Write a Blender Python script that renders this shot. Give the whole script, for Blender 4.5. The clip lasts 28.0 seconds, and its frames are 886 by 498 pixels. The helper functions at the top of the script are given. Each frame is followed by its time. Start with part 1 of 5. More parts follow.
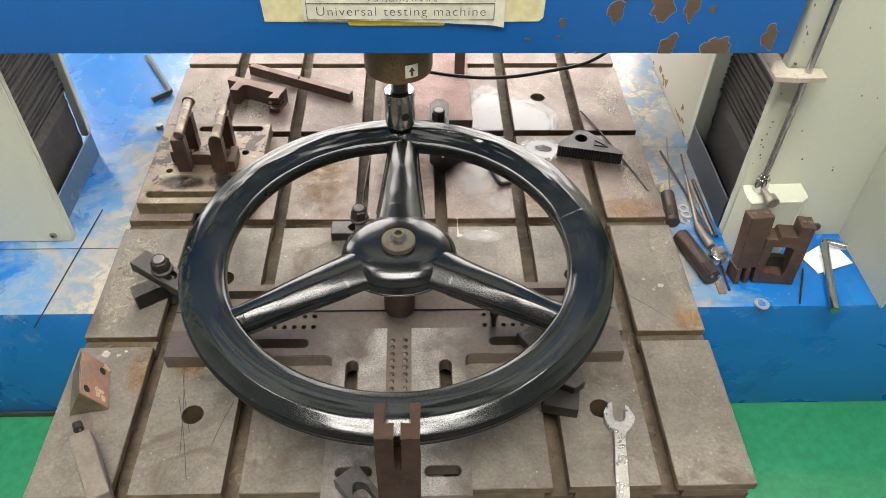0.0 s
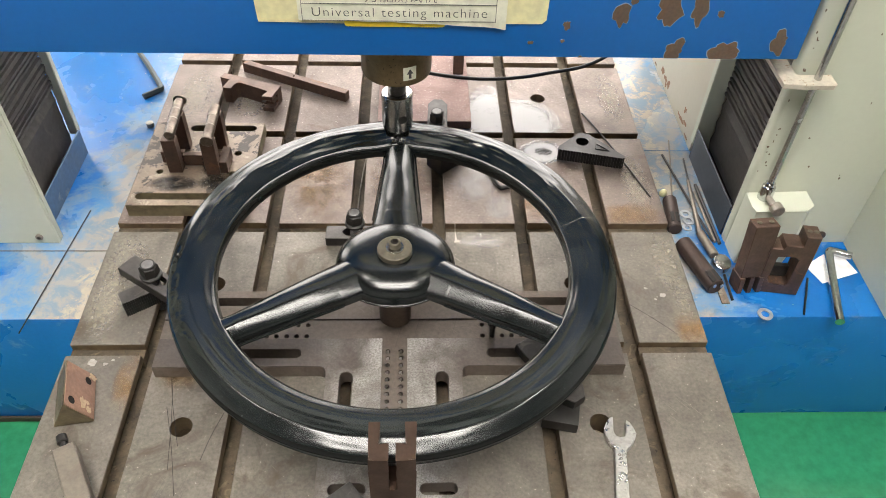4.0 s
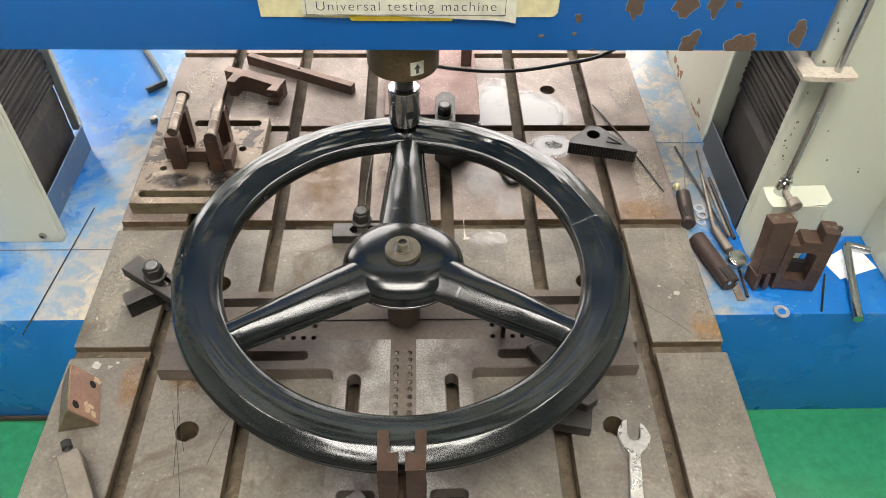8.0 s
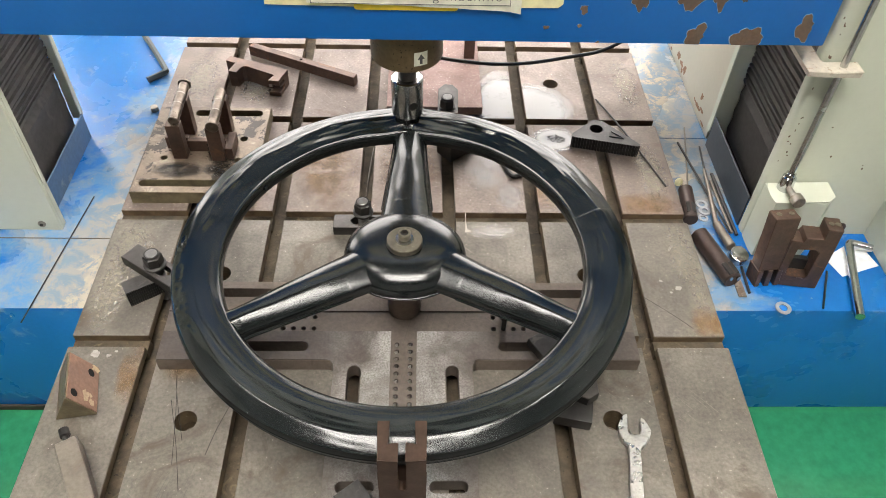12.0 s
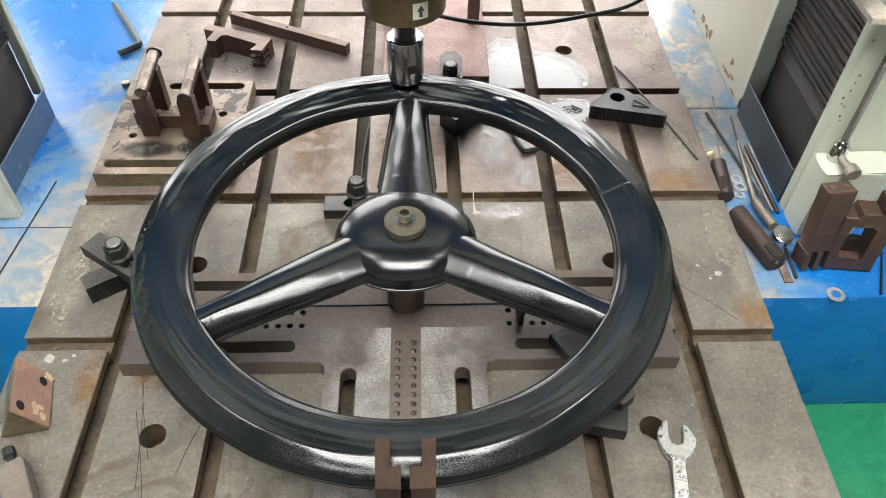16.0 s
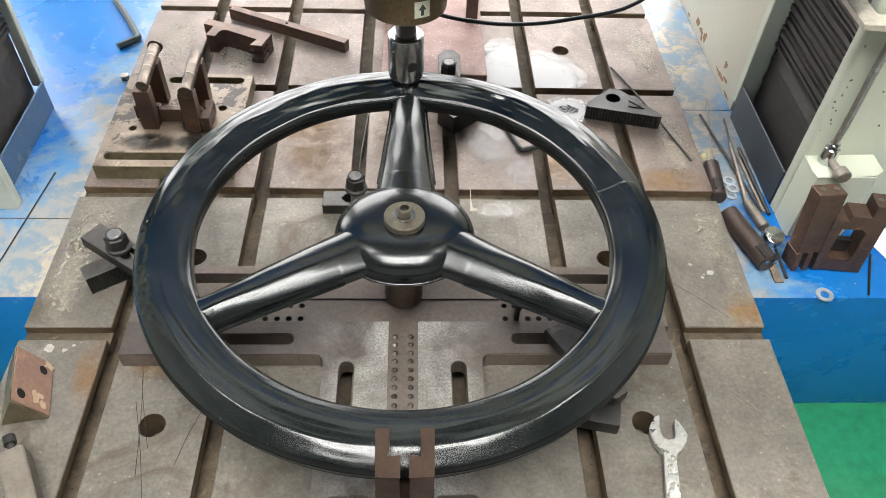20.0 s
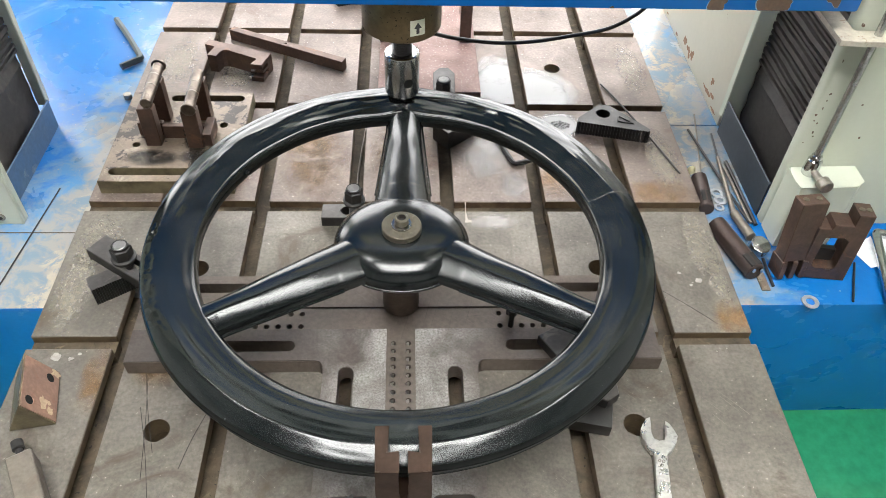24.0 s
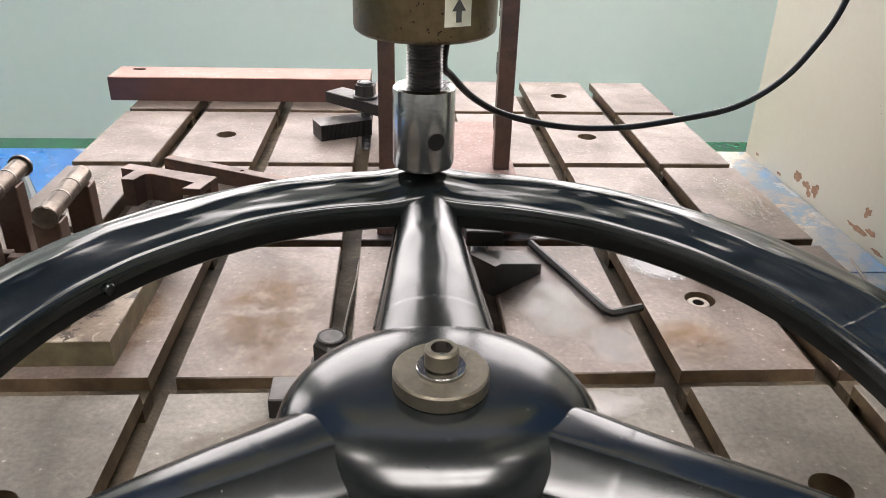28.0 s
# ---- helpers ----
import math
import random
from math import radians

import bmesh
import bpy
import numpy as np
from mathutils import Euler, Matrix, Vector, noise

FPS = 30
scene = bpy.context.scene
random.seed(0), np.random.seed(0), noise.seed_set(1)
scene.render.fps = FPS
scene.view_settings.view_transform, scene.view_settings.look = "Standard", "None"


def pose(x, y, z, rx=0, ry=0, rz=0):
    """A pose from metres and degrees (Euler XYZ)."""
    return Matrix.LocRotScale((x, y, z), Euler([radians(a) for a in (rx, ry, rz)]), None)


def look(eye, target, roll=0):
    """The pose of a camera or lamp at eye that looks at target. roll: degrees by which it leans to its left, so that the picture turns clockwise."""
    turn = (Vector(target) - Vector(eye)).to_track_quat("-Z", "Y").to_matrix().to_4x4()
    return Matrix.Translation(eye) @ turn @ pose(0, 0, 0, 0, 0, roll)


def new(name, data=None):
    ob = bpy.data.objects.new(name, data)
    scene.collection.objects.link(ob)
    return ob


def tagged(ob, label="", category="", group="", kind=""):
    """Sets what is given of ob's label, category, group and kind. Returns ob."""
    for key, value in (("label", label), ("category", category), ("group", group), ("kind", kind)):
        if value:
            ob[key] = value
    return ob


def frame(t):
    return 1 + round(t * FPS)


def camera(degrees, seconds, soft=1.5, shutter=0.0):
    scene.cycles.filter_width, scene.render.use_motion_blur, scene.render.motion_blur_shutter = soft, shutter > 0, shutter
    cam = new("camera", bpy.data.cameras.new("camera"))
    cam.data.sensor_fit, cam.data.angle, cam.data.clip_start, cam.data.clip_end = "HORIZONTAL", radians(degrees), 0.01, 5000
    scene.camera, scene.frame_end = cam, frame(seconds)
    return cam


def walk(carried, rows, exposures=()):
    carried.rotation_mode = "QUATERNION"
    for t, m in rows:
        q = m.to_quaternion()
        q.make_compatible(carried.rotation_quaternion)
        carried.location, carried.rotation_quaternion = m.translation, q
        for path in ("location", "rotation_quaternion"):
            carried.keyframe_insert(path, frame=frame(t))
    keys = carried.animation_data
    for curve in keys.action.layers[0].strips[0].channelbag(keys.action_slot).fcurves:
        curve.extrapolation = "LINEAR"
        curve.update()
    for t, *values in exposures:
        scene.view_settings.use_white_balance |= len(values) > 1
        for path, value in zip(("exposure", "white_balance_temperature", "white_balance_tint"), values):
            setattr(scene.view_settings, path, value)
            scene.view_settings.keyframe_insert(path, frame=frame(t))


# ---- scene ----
cam = camera(60.8, 28.0, soft=0.6)
PATH = [
    (0, (0.0395, 0.0470, 0.63), (0.1015, 1.4500, -0.794), 1.3),
    (0.5, (0.0395, 0.0450, 0.631), (0.1025, 1.4480, -0.793), 1.4),
    (1, (0.0385, 0.0440, 0.633), (0.1035, 1.4500, -0.788), 1.6),
    (1.5, (0.0385, 0.0430, 0.633), (0.1045, 1.4550, -0.782), 1.9),
    (2, (0.0375, 0.0460, 0.634), (0.1055, 1.4560, -0.783), 2.1),
    (2.5, (0.0375, 0.0500, 0.631), (0.1085, 1.4590, -0.787), 2.2),
    (3, (0.0365, 0.0560, 0.63), (0.1135, 1.4590, -0.793), 2.3),
    (3.5, (0.0375, 0.0650, 0.628), (0.1145, 1.4600, -0.803), 2.3),
    (5.5, (0.0365, 0.0880, 0.622), (0.1075, 1.4590, -0.833), 1.9),
    (6, (0.0355, 0.0880, 0.622), (0.1055, 1.4530, -0.838), 1.8),
    (6.5, (0.0375, 0.0920, 0.621), (0.1015, 1.4530, -0.843), 1.6),
    (7, (0.0365, 0.0970, 0.621), (0.0975, 1.4550, -0.846), 1.4),
    (7.5, (0.0365, 0.0970, 0.622), (0.0945, 1.4570, -0.843), 1.4),
    (8, (0.0365, 0.0950, 0.623), (0.0925, 1.4560, -0.842), 1.4),
    (8.5, (0.0355, 0.0920, 0.623), (0.0905, 1.4550, -0.84), 1.5),
    (9, (0.0365, 0.0900, 0.622), (0.0895, 1.4550, -0.839), 1.5),
    (9.5, (0.0345, 0.0910, 0.622), (0.0895, 1.4560, -0.84), 1.7),
    (10, (0.0345, 0.0940, 0.621), (0.0895, 1.4600, -0.839), 1.7),
    (10.5, (0.0345, 0.0960, 0.621), (0.0905, 1.4610, -0.84), 1.8),
    (11, (0.0345, 0.0950, 0.621), (0.0905, 1.4580, -0.842), 2.0),
    (11.5, (0.0335, 0.0970, 0.618), (0.0925, 1.4570, -0.847), 2.1),
    (12, (0.0335, 0.0940, 0.617), (0.0935, 1.4490, -0.854), 2.2),
    (12.5, (0.0335, 0.0930, 0.615), (0.0985, 1.4410, -0.861), 2.4),
    (14.5, (0.0285, 0.1540, 0.549), (0.1095, 1.4790, -0.946), 2.0),
    (15, (0.0285, 0.1550, 0.543), (0.1075, 1.4860, -0.948), 1.8),
    (15.5, (0.0315, 0.1550, 0.538), (0.0975, 1.4930, -0.948), 1.4),
    (16, (0.0315, 0.1560, 0.538), (0.0895, 1.4950, -0.946), 1.3),
    (16.5, (0.0325, 0.1550, 0.542), (0.0795, 1.4960, -0.941), 1.2),
    (17, (0.0315, 0.1510, 0.542), (0.0735, 1.4930, -0.941), 1.3),
    (17.5, (0.0315, 0.1490, 0.541), (0.0745, 1.4900, -0.943), 1.7),
    (18, (0.0295, 0.1490, 0.541), (0.0775, 1.4880, -0.944), 2.2),
    (18.5, (0.0275, 0.1480, 0.54), (0.0865, 1.4850, -0.946), 2.7),
    (19, (0.0265, 0.1480, 0.539), (0.0955, 1.4840, -0.947), 2.9),
    (19.5, (0.0245, 0.1500, 0.541), (0.1025, 1.4840, -0.947), 3.0),
    (20, (0.0245, 0.1480, 0.543), (0.1085, 1.4840, -0.943), 2.9),
    (20.5, (0.0245, 0.1440, 0.545), (0.1135, 1.4840, -0.937), 2.9),
    (21, (0.0235, 0.1390, 0.547), (0.1165, 1.4850, -0.929), 2.9),
    (21.5, (0.0245, 0.1330, 0.549), (0.1225, 1.4900, -0.918), 2.9),
    (23.5, (0.0245, 0.1260, 0.551), (0.1205, 1.5020, -0.897), 2.8),
    (24, (0.0235, 0.1260, 0.551), (0.1185, 1.5030, -0.896), 2.8),
    (24.5, (0.0215, 0.1280, 0.55), (0.1155, 1.5080, -0.894), 2.9),
    (25, (0.0235, 0.1280, 0.546), (0.1145, 1.5300, -0.877), 2.9),
    (25.5, (0.0215, 0.1290, 0.524), (0.1135, 1.5790, -0.85), 2.9),
    (26, (0.0115, 0.1490, 0.451), (0.1095, 1.6950, -0.814), 2.9),
    (26.5, (0.0095, 0.2240, 0.358), (0.1125, 1.8510, -0.8), 2.6),
    (27, (0.0065, 0.3060, 0.301), (0.1155, 2.0140, -0.733), 2.2),
    (27.5, (0.0025, 0.3470, 0.272), (0.1185, 2.1010, -0.683), 1.8),
    (28, (0.0045, 0.3620, 0.265), (0.1245, 2.1400, -0.643), 1.6),
]
walk(cam, [(t, look(eye, target, roll)) for t, eye, target, roll in PATH], [(0, -0.03, 6720, 11), (11, -0.03, 6720, 11), (12.5, -0.02, 6640, 10.5), (14.5, 0.03, 6420, 9.4), (17, 0.04, 6360, 9), (22, 0.04, 6300, 8.5), (26.3, 0.04, 6250, 8.5), (27.1, -0.03, 6400, 11), (28, -0.2, 6550, 14.5)])

# ---- light ----
world = bpy.data.worlds.new("hall")
scene.world = world
world.use_nodes = True
world.node_tree.nodes["Background"].inputs[0].default_value = (0.9, 0.95, 1.0, 1)
world.node_tree.nodes["Background"].inputs[1].default_value = 0.05


# ---- materials ----
def ramp(nt, fac, stops):
    n = nt.nodes.new("ShaderNodeValToRGB")
    e = n.color_ramp.elements
    while len(e) < len(stops):
        e.new(0.5)
    for el, (p, c) in zip(e, stops):
        el.position = p
        el.color = (*c, 1) if len(c) == 3 else c
    nt.links.new(fac, n.inputs[0])
    return n.outputs[0]


def noise_tex(nt, scale, detail=4, rough=0.55, vec=None, dist=0.0):
    n = nt.nodes.new("ShaderNodeTexNoise")
    n.inputs["Scale"].default_value = scale
    n.inputs["Detail"].default_value = detail
    n.inputs["Roughness"].default_value = rough
    n.inputs["Distortion"].default_value = dist
    if vec is not None:
        nt.links.new(vec, n.inputs["Vector"])
    return n.outputs[0]


def mixc(nt, fac, a, b, mode="MIX"):
    n = nt.nodes.new("ShaderNodeMix")
    n.data_type, n.blend_type = "RGBA", mode
    for v, i in ((fac, 0), (a, 6), (b, 7)):
        if isinstance(v, (int, float)):
            n.inputs[i].default_value = v
        elif isinstance(v, tuple):
            n.inputs[i].default_value = (*v, 1)
        else:
            nt.links.new(v, n.inputs[i])
    return n.outputs[2]


def coords(nt, stretch=(1, 1, 1), turn=(0, 0, 0), obj_space=False):
    src = nt.nodes.new("ShaderNodeTexCoord") if obj_space else nt.nodes.new("ShaderNodeNewGeometry")
    out = src.outputs["Object" if obj_space else "Position"]
    for key, val in (("Rotation", turn), ("Scale", stretch)):
        m = nt.nodes.new("ShaderNodeMapping")
        m.inputs[key].default_value = val
        nt.links.new(out, m.inputs["Vector"])
        out = m.outputs[0]
    return out


def material(name, base, alt, rough=(0.4, 0.6), metal=0.0, scale=8.0, bump=0.15, grain=120.0, specks=None, piece=0.0,
             scratch=0.0, stain=None, coat=0.0, bump_dist=0.001, wear=None, grit=0.7, short=1.0, side=None, swirl=0.4, speckle=(0.8, 1.15), cloud=None):
    """A surface whose colour drifts between base and alt, with grain, optional specks, stains, scratches and worn spots."""
    m = bpy.data.materials.new(name)
    m.use_nodes = True
    nt = m.node_tree
    b = nt.nodes["Principled BSDF"]
    vec = coords(nt)
    big = noise_tex(nt, scale, 5, 0.6, vec, swirl)
    fine = noise_tex(nt, grain, 3, 0.6, vec)
    col = mixc(nt, ramp(nt, big, [(0.3, (0, 0, 0)), (0.7, (1, 1, 1))]), base, alt)
    g = ramp(nt, fine, [(0.3, (speckle[0],) * 3), (0.7, (speckle[1],) * 3)])
    col = mixc(nt, grit, col, g, "MULTIPLY")
    if cloud:
        puff = noise_tex(nt, cloud[0], 6, 0.62, coords(nt, turn=(0.3, 0.2, 0.9)), 0.8)
        col = mixc(nt, 1.0, col, ramp(nt, puff, [(0.3, (cloud[1],) * 3), (0.7, (cloud[2],) * 3)]), "MULTIPLY")
    if piece:
        info = nt.nodes.new("ShaderNodeObjectInfo")
        tone = ramp(nt, info.outputs["Random"], [(0, (1 - piece,) * 3), (1, (1 + piece,) * 3)])
        col = mixc(nt, 1.0, col, tone, "MULTIPLY")
    if stain:
        st = noise_tex(nt, stain[1], 6, 0.65, vec, 0.8)
        col = mixc(nt, ramp(nt, st, [(stain[2], (0, 0, 0)), (stain[2] + 0.12, (0.8, 0.8, 0.8))]), col, stain[0])
    if scratch:
        for k, (turn, wide, long) in enumerate(((0.25, 520, 14), (-0.7, 640, 21), (1.45, 480, 16), (2.3, 700, 28))):
            sv = coords(nt, (wide * 1.5, long * short, long * short), (0, 0, turn))
            s = noise_tex(nt, 1.0, 2, 0.4, sv, 0.15)
            where = ramp(nt, noise_tex(nt, 7 + 3 * k, 3, 0.6, coords(nt, (1, 1, 1), (0, 0, k + 0.5))), [(0.53, (0, 0, 0)), (0.66, (scratch,) * 3)])
            col = mixc(nt, mixc(nt, 1.0, ramp(nt, s, [(0.655, (0, 0, 0)), (0.70, (1, 1, 1))]), where, "MULTIPLY"), col, tuple(min(1, (2.3 if short > 2 else 1.45 if k % 2 else 0.35) * c + 0.01) for c in base))
    if specks:
        sp = noise_tex(nt, specks[1], 2, 0.5, vec)
        col = mixc(nt, ramp(nt, sp, [(specks[2], (0, 0, 0)), (specks[2] + 0.03, (1, 1, 1))]), col, specks[0])
    if wear:
        w = noise_tex(nt, wear[1], 8, 0.7, vec, 0.3)
        col = mixc(nt, ramp(nt, w, [(wear[2], (0, 0, 0)), (wear[2] + 0.015, (1, 1, 1))]), col, wear[0])
    # faces that do not point up take the two side colours
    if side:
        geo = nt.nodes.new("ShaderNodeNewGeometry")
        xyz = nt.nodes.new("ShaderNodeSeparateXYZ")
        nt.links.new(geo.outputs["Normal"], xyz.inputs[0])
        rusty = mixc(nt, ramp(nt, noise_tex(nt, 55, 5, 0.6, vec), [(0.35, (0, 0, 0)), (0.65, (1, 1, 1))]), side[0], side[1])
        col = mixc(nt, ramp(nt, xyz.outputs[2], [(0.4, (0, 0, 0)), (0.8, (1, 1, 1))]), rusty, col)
    nt.links.new(col, b.inputs["Base Color"])
    r = nt.nodes.new("ShaderNodeMapRange")
    r.inputs["To Min"].default_value, r.inputs["To Max"].default_value = rough
    r.inputs["From Min"].default_value, r.inputs["From Max"].default_value = 0.3, 0.7
    nt.links.new(big, r.inputs["Value"])
    nt.links.new(r.outputs[0], b.inputs["Roughness"])
    b.inputs["Metallic"].default_value = metal
    b.inputs["Coat Weight"].default_value = coat
    if bump:
        bp = nt.nodes.new("ShaderNodeBump")
        bp.inputs["Strength"].default_value = bump
        bp.inputs["Distance"].default_value = bump_dist
        nt.links.new(fine, bp.inputs["Height"])
        nt.links.new(bp.outputs[0], b.inputs["Normal"])
    return m


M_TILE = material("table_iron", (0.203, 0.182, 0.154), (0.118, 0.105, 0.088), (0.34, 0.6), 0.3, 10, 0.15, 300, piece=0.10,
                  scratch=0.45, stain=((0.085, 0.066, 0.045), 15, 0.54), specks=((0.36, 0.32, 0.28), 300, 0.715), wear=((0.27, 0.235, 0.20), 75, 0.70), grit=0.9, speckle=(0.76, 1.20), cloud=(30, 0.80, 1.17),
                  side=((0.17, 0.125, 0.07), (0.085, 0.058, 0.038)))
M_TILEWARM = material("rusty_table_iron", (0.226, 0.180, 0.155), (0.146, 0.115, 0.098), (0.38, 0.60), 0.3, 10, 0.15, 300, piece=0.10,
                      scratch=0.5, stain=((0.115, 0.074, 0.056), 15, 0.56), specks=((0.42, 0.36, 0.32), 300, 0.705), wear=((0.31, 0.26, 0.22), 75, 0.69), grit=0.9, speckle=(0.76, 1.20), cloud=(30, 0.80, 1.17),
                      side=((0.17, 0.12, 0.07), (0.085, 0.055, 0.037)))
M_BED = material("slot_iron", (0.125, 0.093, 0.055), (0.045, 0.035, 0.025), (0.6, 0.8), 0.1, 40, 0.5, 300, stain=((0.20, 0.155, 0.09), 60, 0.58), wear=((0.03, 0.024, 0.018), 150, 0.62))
M_BLUE = material("blue_paint", (0.002, 0.13, 0.46), (0.003, 0.14, 0.49), (0.3, 0.4), 0, 3, 0.03, 200, grit=0.15)
M_BLUETOP = material("worn_blue_paint", (0.004, 0.125, 0.43), (0.009, 0.17, 0.51), (0.20, 0.36), 0, 5, 0.08, 200,
                     stain=((0.30, 0.42, 0.55), 11, 0.60), wear=((0.42, 0.30, 0.2), 26, 0.70), grit=0.25, specks=((0.5, 0.45, 0.38), 140, 0.76))


def ledge_wear(m, x_mid, x_edge, reach):
    """Wears the paint of the flat top away towards the table: pale blue, then grey, then tan primer."""
    nt = m.node_tree
    bs = nt.nodes["Principled BSDF"]
    old = bs.inputs["Base Color"].links[0].from_socket
    geo = nt.nodes.new("ShaderNodeNewGeometry")
    pos, nor = nt.nodes.new("ShaderNodeSeparateXYZ"), nt.nodes.new("ShaderNodeSeparateXYZ")
    nt.links.new(geo.outputs["Position"], pos.inputs[0])
    nt.links.new(geo.outputs["Normal"], nor.inputs[0])

    def maths(op, a, b):
        n = nt.nodes.new("ShaderNodeMath")
        n.operation = op
        for k, v in enumerate((a, b)):
            if isinstance(v, (int, float)):
                n.inputs[k].default_value = v
            else:
                nt.links.new(v, n.inputs[k])
        return n.outputs[0]
    far = maths("DIVIDE", maths("SUBTRACT", maths("ABSOLUTE", maths("SUBTRACT", pos.outputs[0], x_mid), 0), x_edge), reach)
    w = maths("ADD", maths("SUBTRACT", 1.0, far), maths("MULTIPLY", maths("SUBTRACT", 0.86, pos.outputs[1]), 1.6))
    w = maths("ADD", w, maths("MULTIPLY", maths("SUBTRACT", noise_tex(nt, 9, 7, 0.65, coords(nt), 0.4), 0.5), 2.2))
    w = maths("ADD", w, maths("MULTIPLY", maths("GREATER_THAN", pos.outputs[0], 0.0), maths("MULTIPLY", maths("SUBTRACT", pos.outputs[1], 0.80), 3.0)))
    w = maths("MULTIPLY", w, ramp(nt, nor.outputs[2], [(0.5, (0, 0, 0)), (0.8, (1, 1, 1))]))
    fine = noise_tex(nt, 45, 7, 0.7, coords(nt), 0.5)
    pale = mixc(nt, ramp(nt, fine, [(0.4, (0, 0, 0)), (0.6, (1, 1, 1))]), (0.09, 0.235, 0.45), (0.20, 0.27, 0.35))
    grey = mixc(nt, ramp(nt, fine, [(0.42, (0, 0, 0)), (0.55, (1, 1, 1))]), (0.17, 0.235, 0.30), (0.30, 0.285, 0.265))
    tan = mixc(nt, ramp(nt, fine, [(0.5, (0, 0, 0)), (0.54, (1, 1, 1))]), grey, (0.42, 0.36, 0.285))
    col = mixc(nt, ramp(nt, w, [(0.34, (0, 0, 0)), (0.56, (1, 1, 1))]), old, pale)
    col = mixc(nt, ramp(nt, w, [(0.68, (0, 0, 0)), (0.82, (1, 1, 1))]), col, grey)
    col = mixc(nt, ramp(nt, maths("MULTIPLY", w, 0.78), [(0.77, (0, 0, 0)), (0.85, (1, 1, 1))]), col, tan)
    nt.links.new(col, bs.inputs["Base Color"])


ledge_wear(M_BLUETOP, 0.0165, 0.327, 0.16)
M_CREAM = material("cream_paint", (0.545, 0.57, 0.47), (0.52, 0.545, 0.455), (0.35, 0.48), 0, 3, 0.03, 150, specks=((0.2, 0.12, 0.07), 110, 0.80), grit=0.08)
M_GREEN = material("green_epoxy", (0.018, 0.17, 0.077), (0.024, 0.20, 0.09), (0.15, 0.3), 0, 3, 0.03, 90, coat=0.2)
M_UNSEENFLOOR = material("unseen_grey_floor", (0.21, 0.205, 0.195), (0.17, 0.165, 0.158), (0.45, 0.65), 0, 4, 0.05, 90, stain=((0.13, 0.125, 0.12), 3, 0.58))
M_WALL = material("mint_wall_paint", (0.72, 0.765, 0.745), (0.705, 0.75, 0.73), (0.5, 0.7), 0, 2, 0.02, 60, grit=0.06)
M_WALLIN = material("hall_wall_paint", (0.32, 0.32, 0.31), (0.29, 0.29, 0.28), (0.5, 0.7), 0, 2, 0.03, 60)
M_SKY = bpy.data.materials.new("overcast_sky")
M_SKY.use_nodes = True
M_SKY.node_tree.nodes["Principled BSDF"].inputs["Base Color"].default_value = (0, 0, 0, 1)
M_SKY.node_tree.nodes["Principled BSDF"].inputs["Emission Color"].default_value = (1.0, 0.965, 0.945, 1)
M_SKY.node_tree.nodes["Principled BSDF"].inputs["Emission Strength"].default_value = 7.3
M_CEIL = material("ceiling_white", (0.76, 0.72, 0.68), (0.72, 0.68, 0.64), (0.6, 0.8), 0, 2, 0.03, 60)
M_ROOF = material("roof_sheet", (0.075, 0.073, 0.070), (0.06, 0.058, 0.056), (0.6, 0.8), 0, 2, 0.03, 60)
M_BLACK = material("black_plastic", (0.0045, 0.0062, 0.0066), (0.0070, 0.0090, 0.0095), (0.16, 0.24), 0, 14, 0.0, 60, scratch=0.4, bump_dist=0.001, grit=0.3,
                   specks=((0.10, 0.105, 0.108), 420, 0.745), short=5.0)
M_RIM = material("satin_black_plastic", (0.0042, 0.0060, 0.0063), (0.0110, 0.0140, 0.0142), (0.13, 0.25), 0, 11, 0.0, 60, swirl=2.2, scratch=0.4, bump_dist=0.001, grit=0.3,
                 specks=((0.10, 0.105, 0.108), 420, 0.745), short=4.0)
M_RIMWALL = material("matt_black_plastic", (0.006, 0.007, 0.007), (0.010, 0.011, 0.011), (0.4, 0.55), 0, 14, 0.05, 60, grit=0.3)
M_STEEL = material("bright_steel", (0.55, 0.55, 0.54), (0.45, 0.44, 0.43), (0.16, 0.3), 1.0, 40, 0.05, 300)
M_CHROME = material("polished_steel", (0.62, 0.63, 0.63), (0.55, 0.56, 0.56), (0.08, 0.16), 1.0, 40, 0.02, 300)
M_DULL = material("dull_steel", (0.36, 0.33, 0.29), (0.26, 0.23, 0.2), (0.35, 0.55), 0.8, 30, 0.15, 250, stain=((0.16, 0.11, 0.07), 40, 0.58))
M_BROWN = material("browned_steel", (0.130, 0.076, 0.054), (0.068, 0.045, 0.036), (0.34, 0.54), 0.4, 30, 0.15, 260, stain=((0.22, 0.105, 0.055), 32, 0.57), wear=((0.26, 0.20, 0.15), 60, 0.69))
M_OXIDE = material("black_oxide_steel", (0.022, 0.021, 0.021), (0.035, 0.033, 0.031), (0.35, 0.5), 0.4, 30, 0.1, 200)
M_STRAP = material("worn_black_clamp_steel", (0.10, 0.093, 0.088), (0.065, 0.06, 0.057), (0.35, 0.55), 0.4, 40, 0.15, 260, stain=((0.17, 0.155, 0.14), 60, 0.6),
                   side=((0.018, 0.017, 0.017), (0.034, 0.031, 0.029)))
M_FIX = material("ground_steel_plate", (0.185, 0.152, 0.128), (0.135, 0.112, 0.095), (0.32, 0.5), 0.5, 9, 0.1, 240,
                 stain=((0.125, 0.100, 0.082), 14, 0.56), scratch=0.5, wear=((0.30, 0.27, 0.245), 160, 0.70))
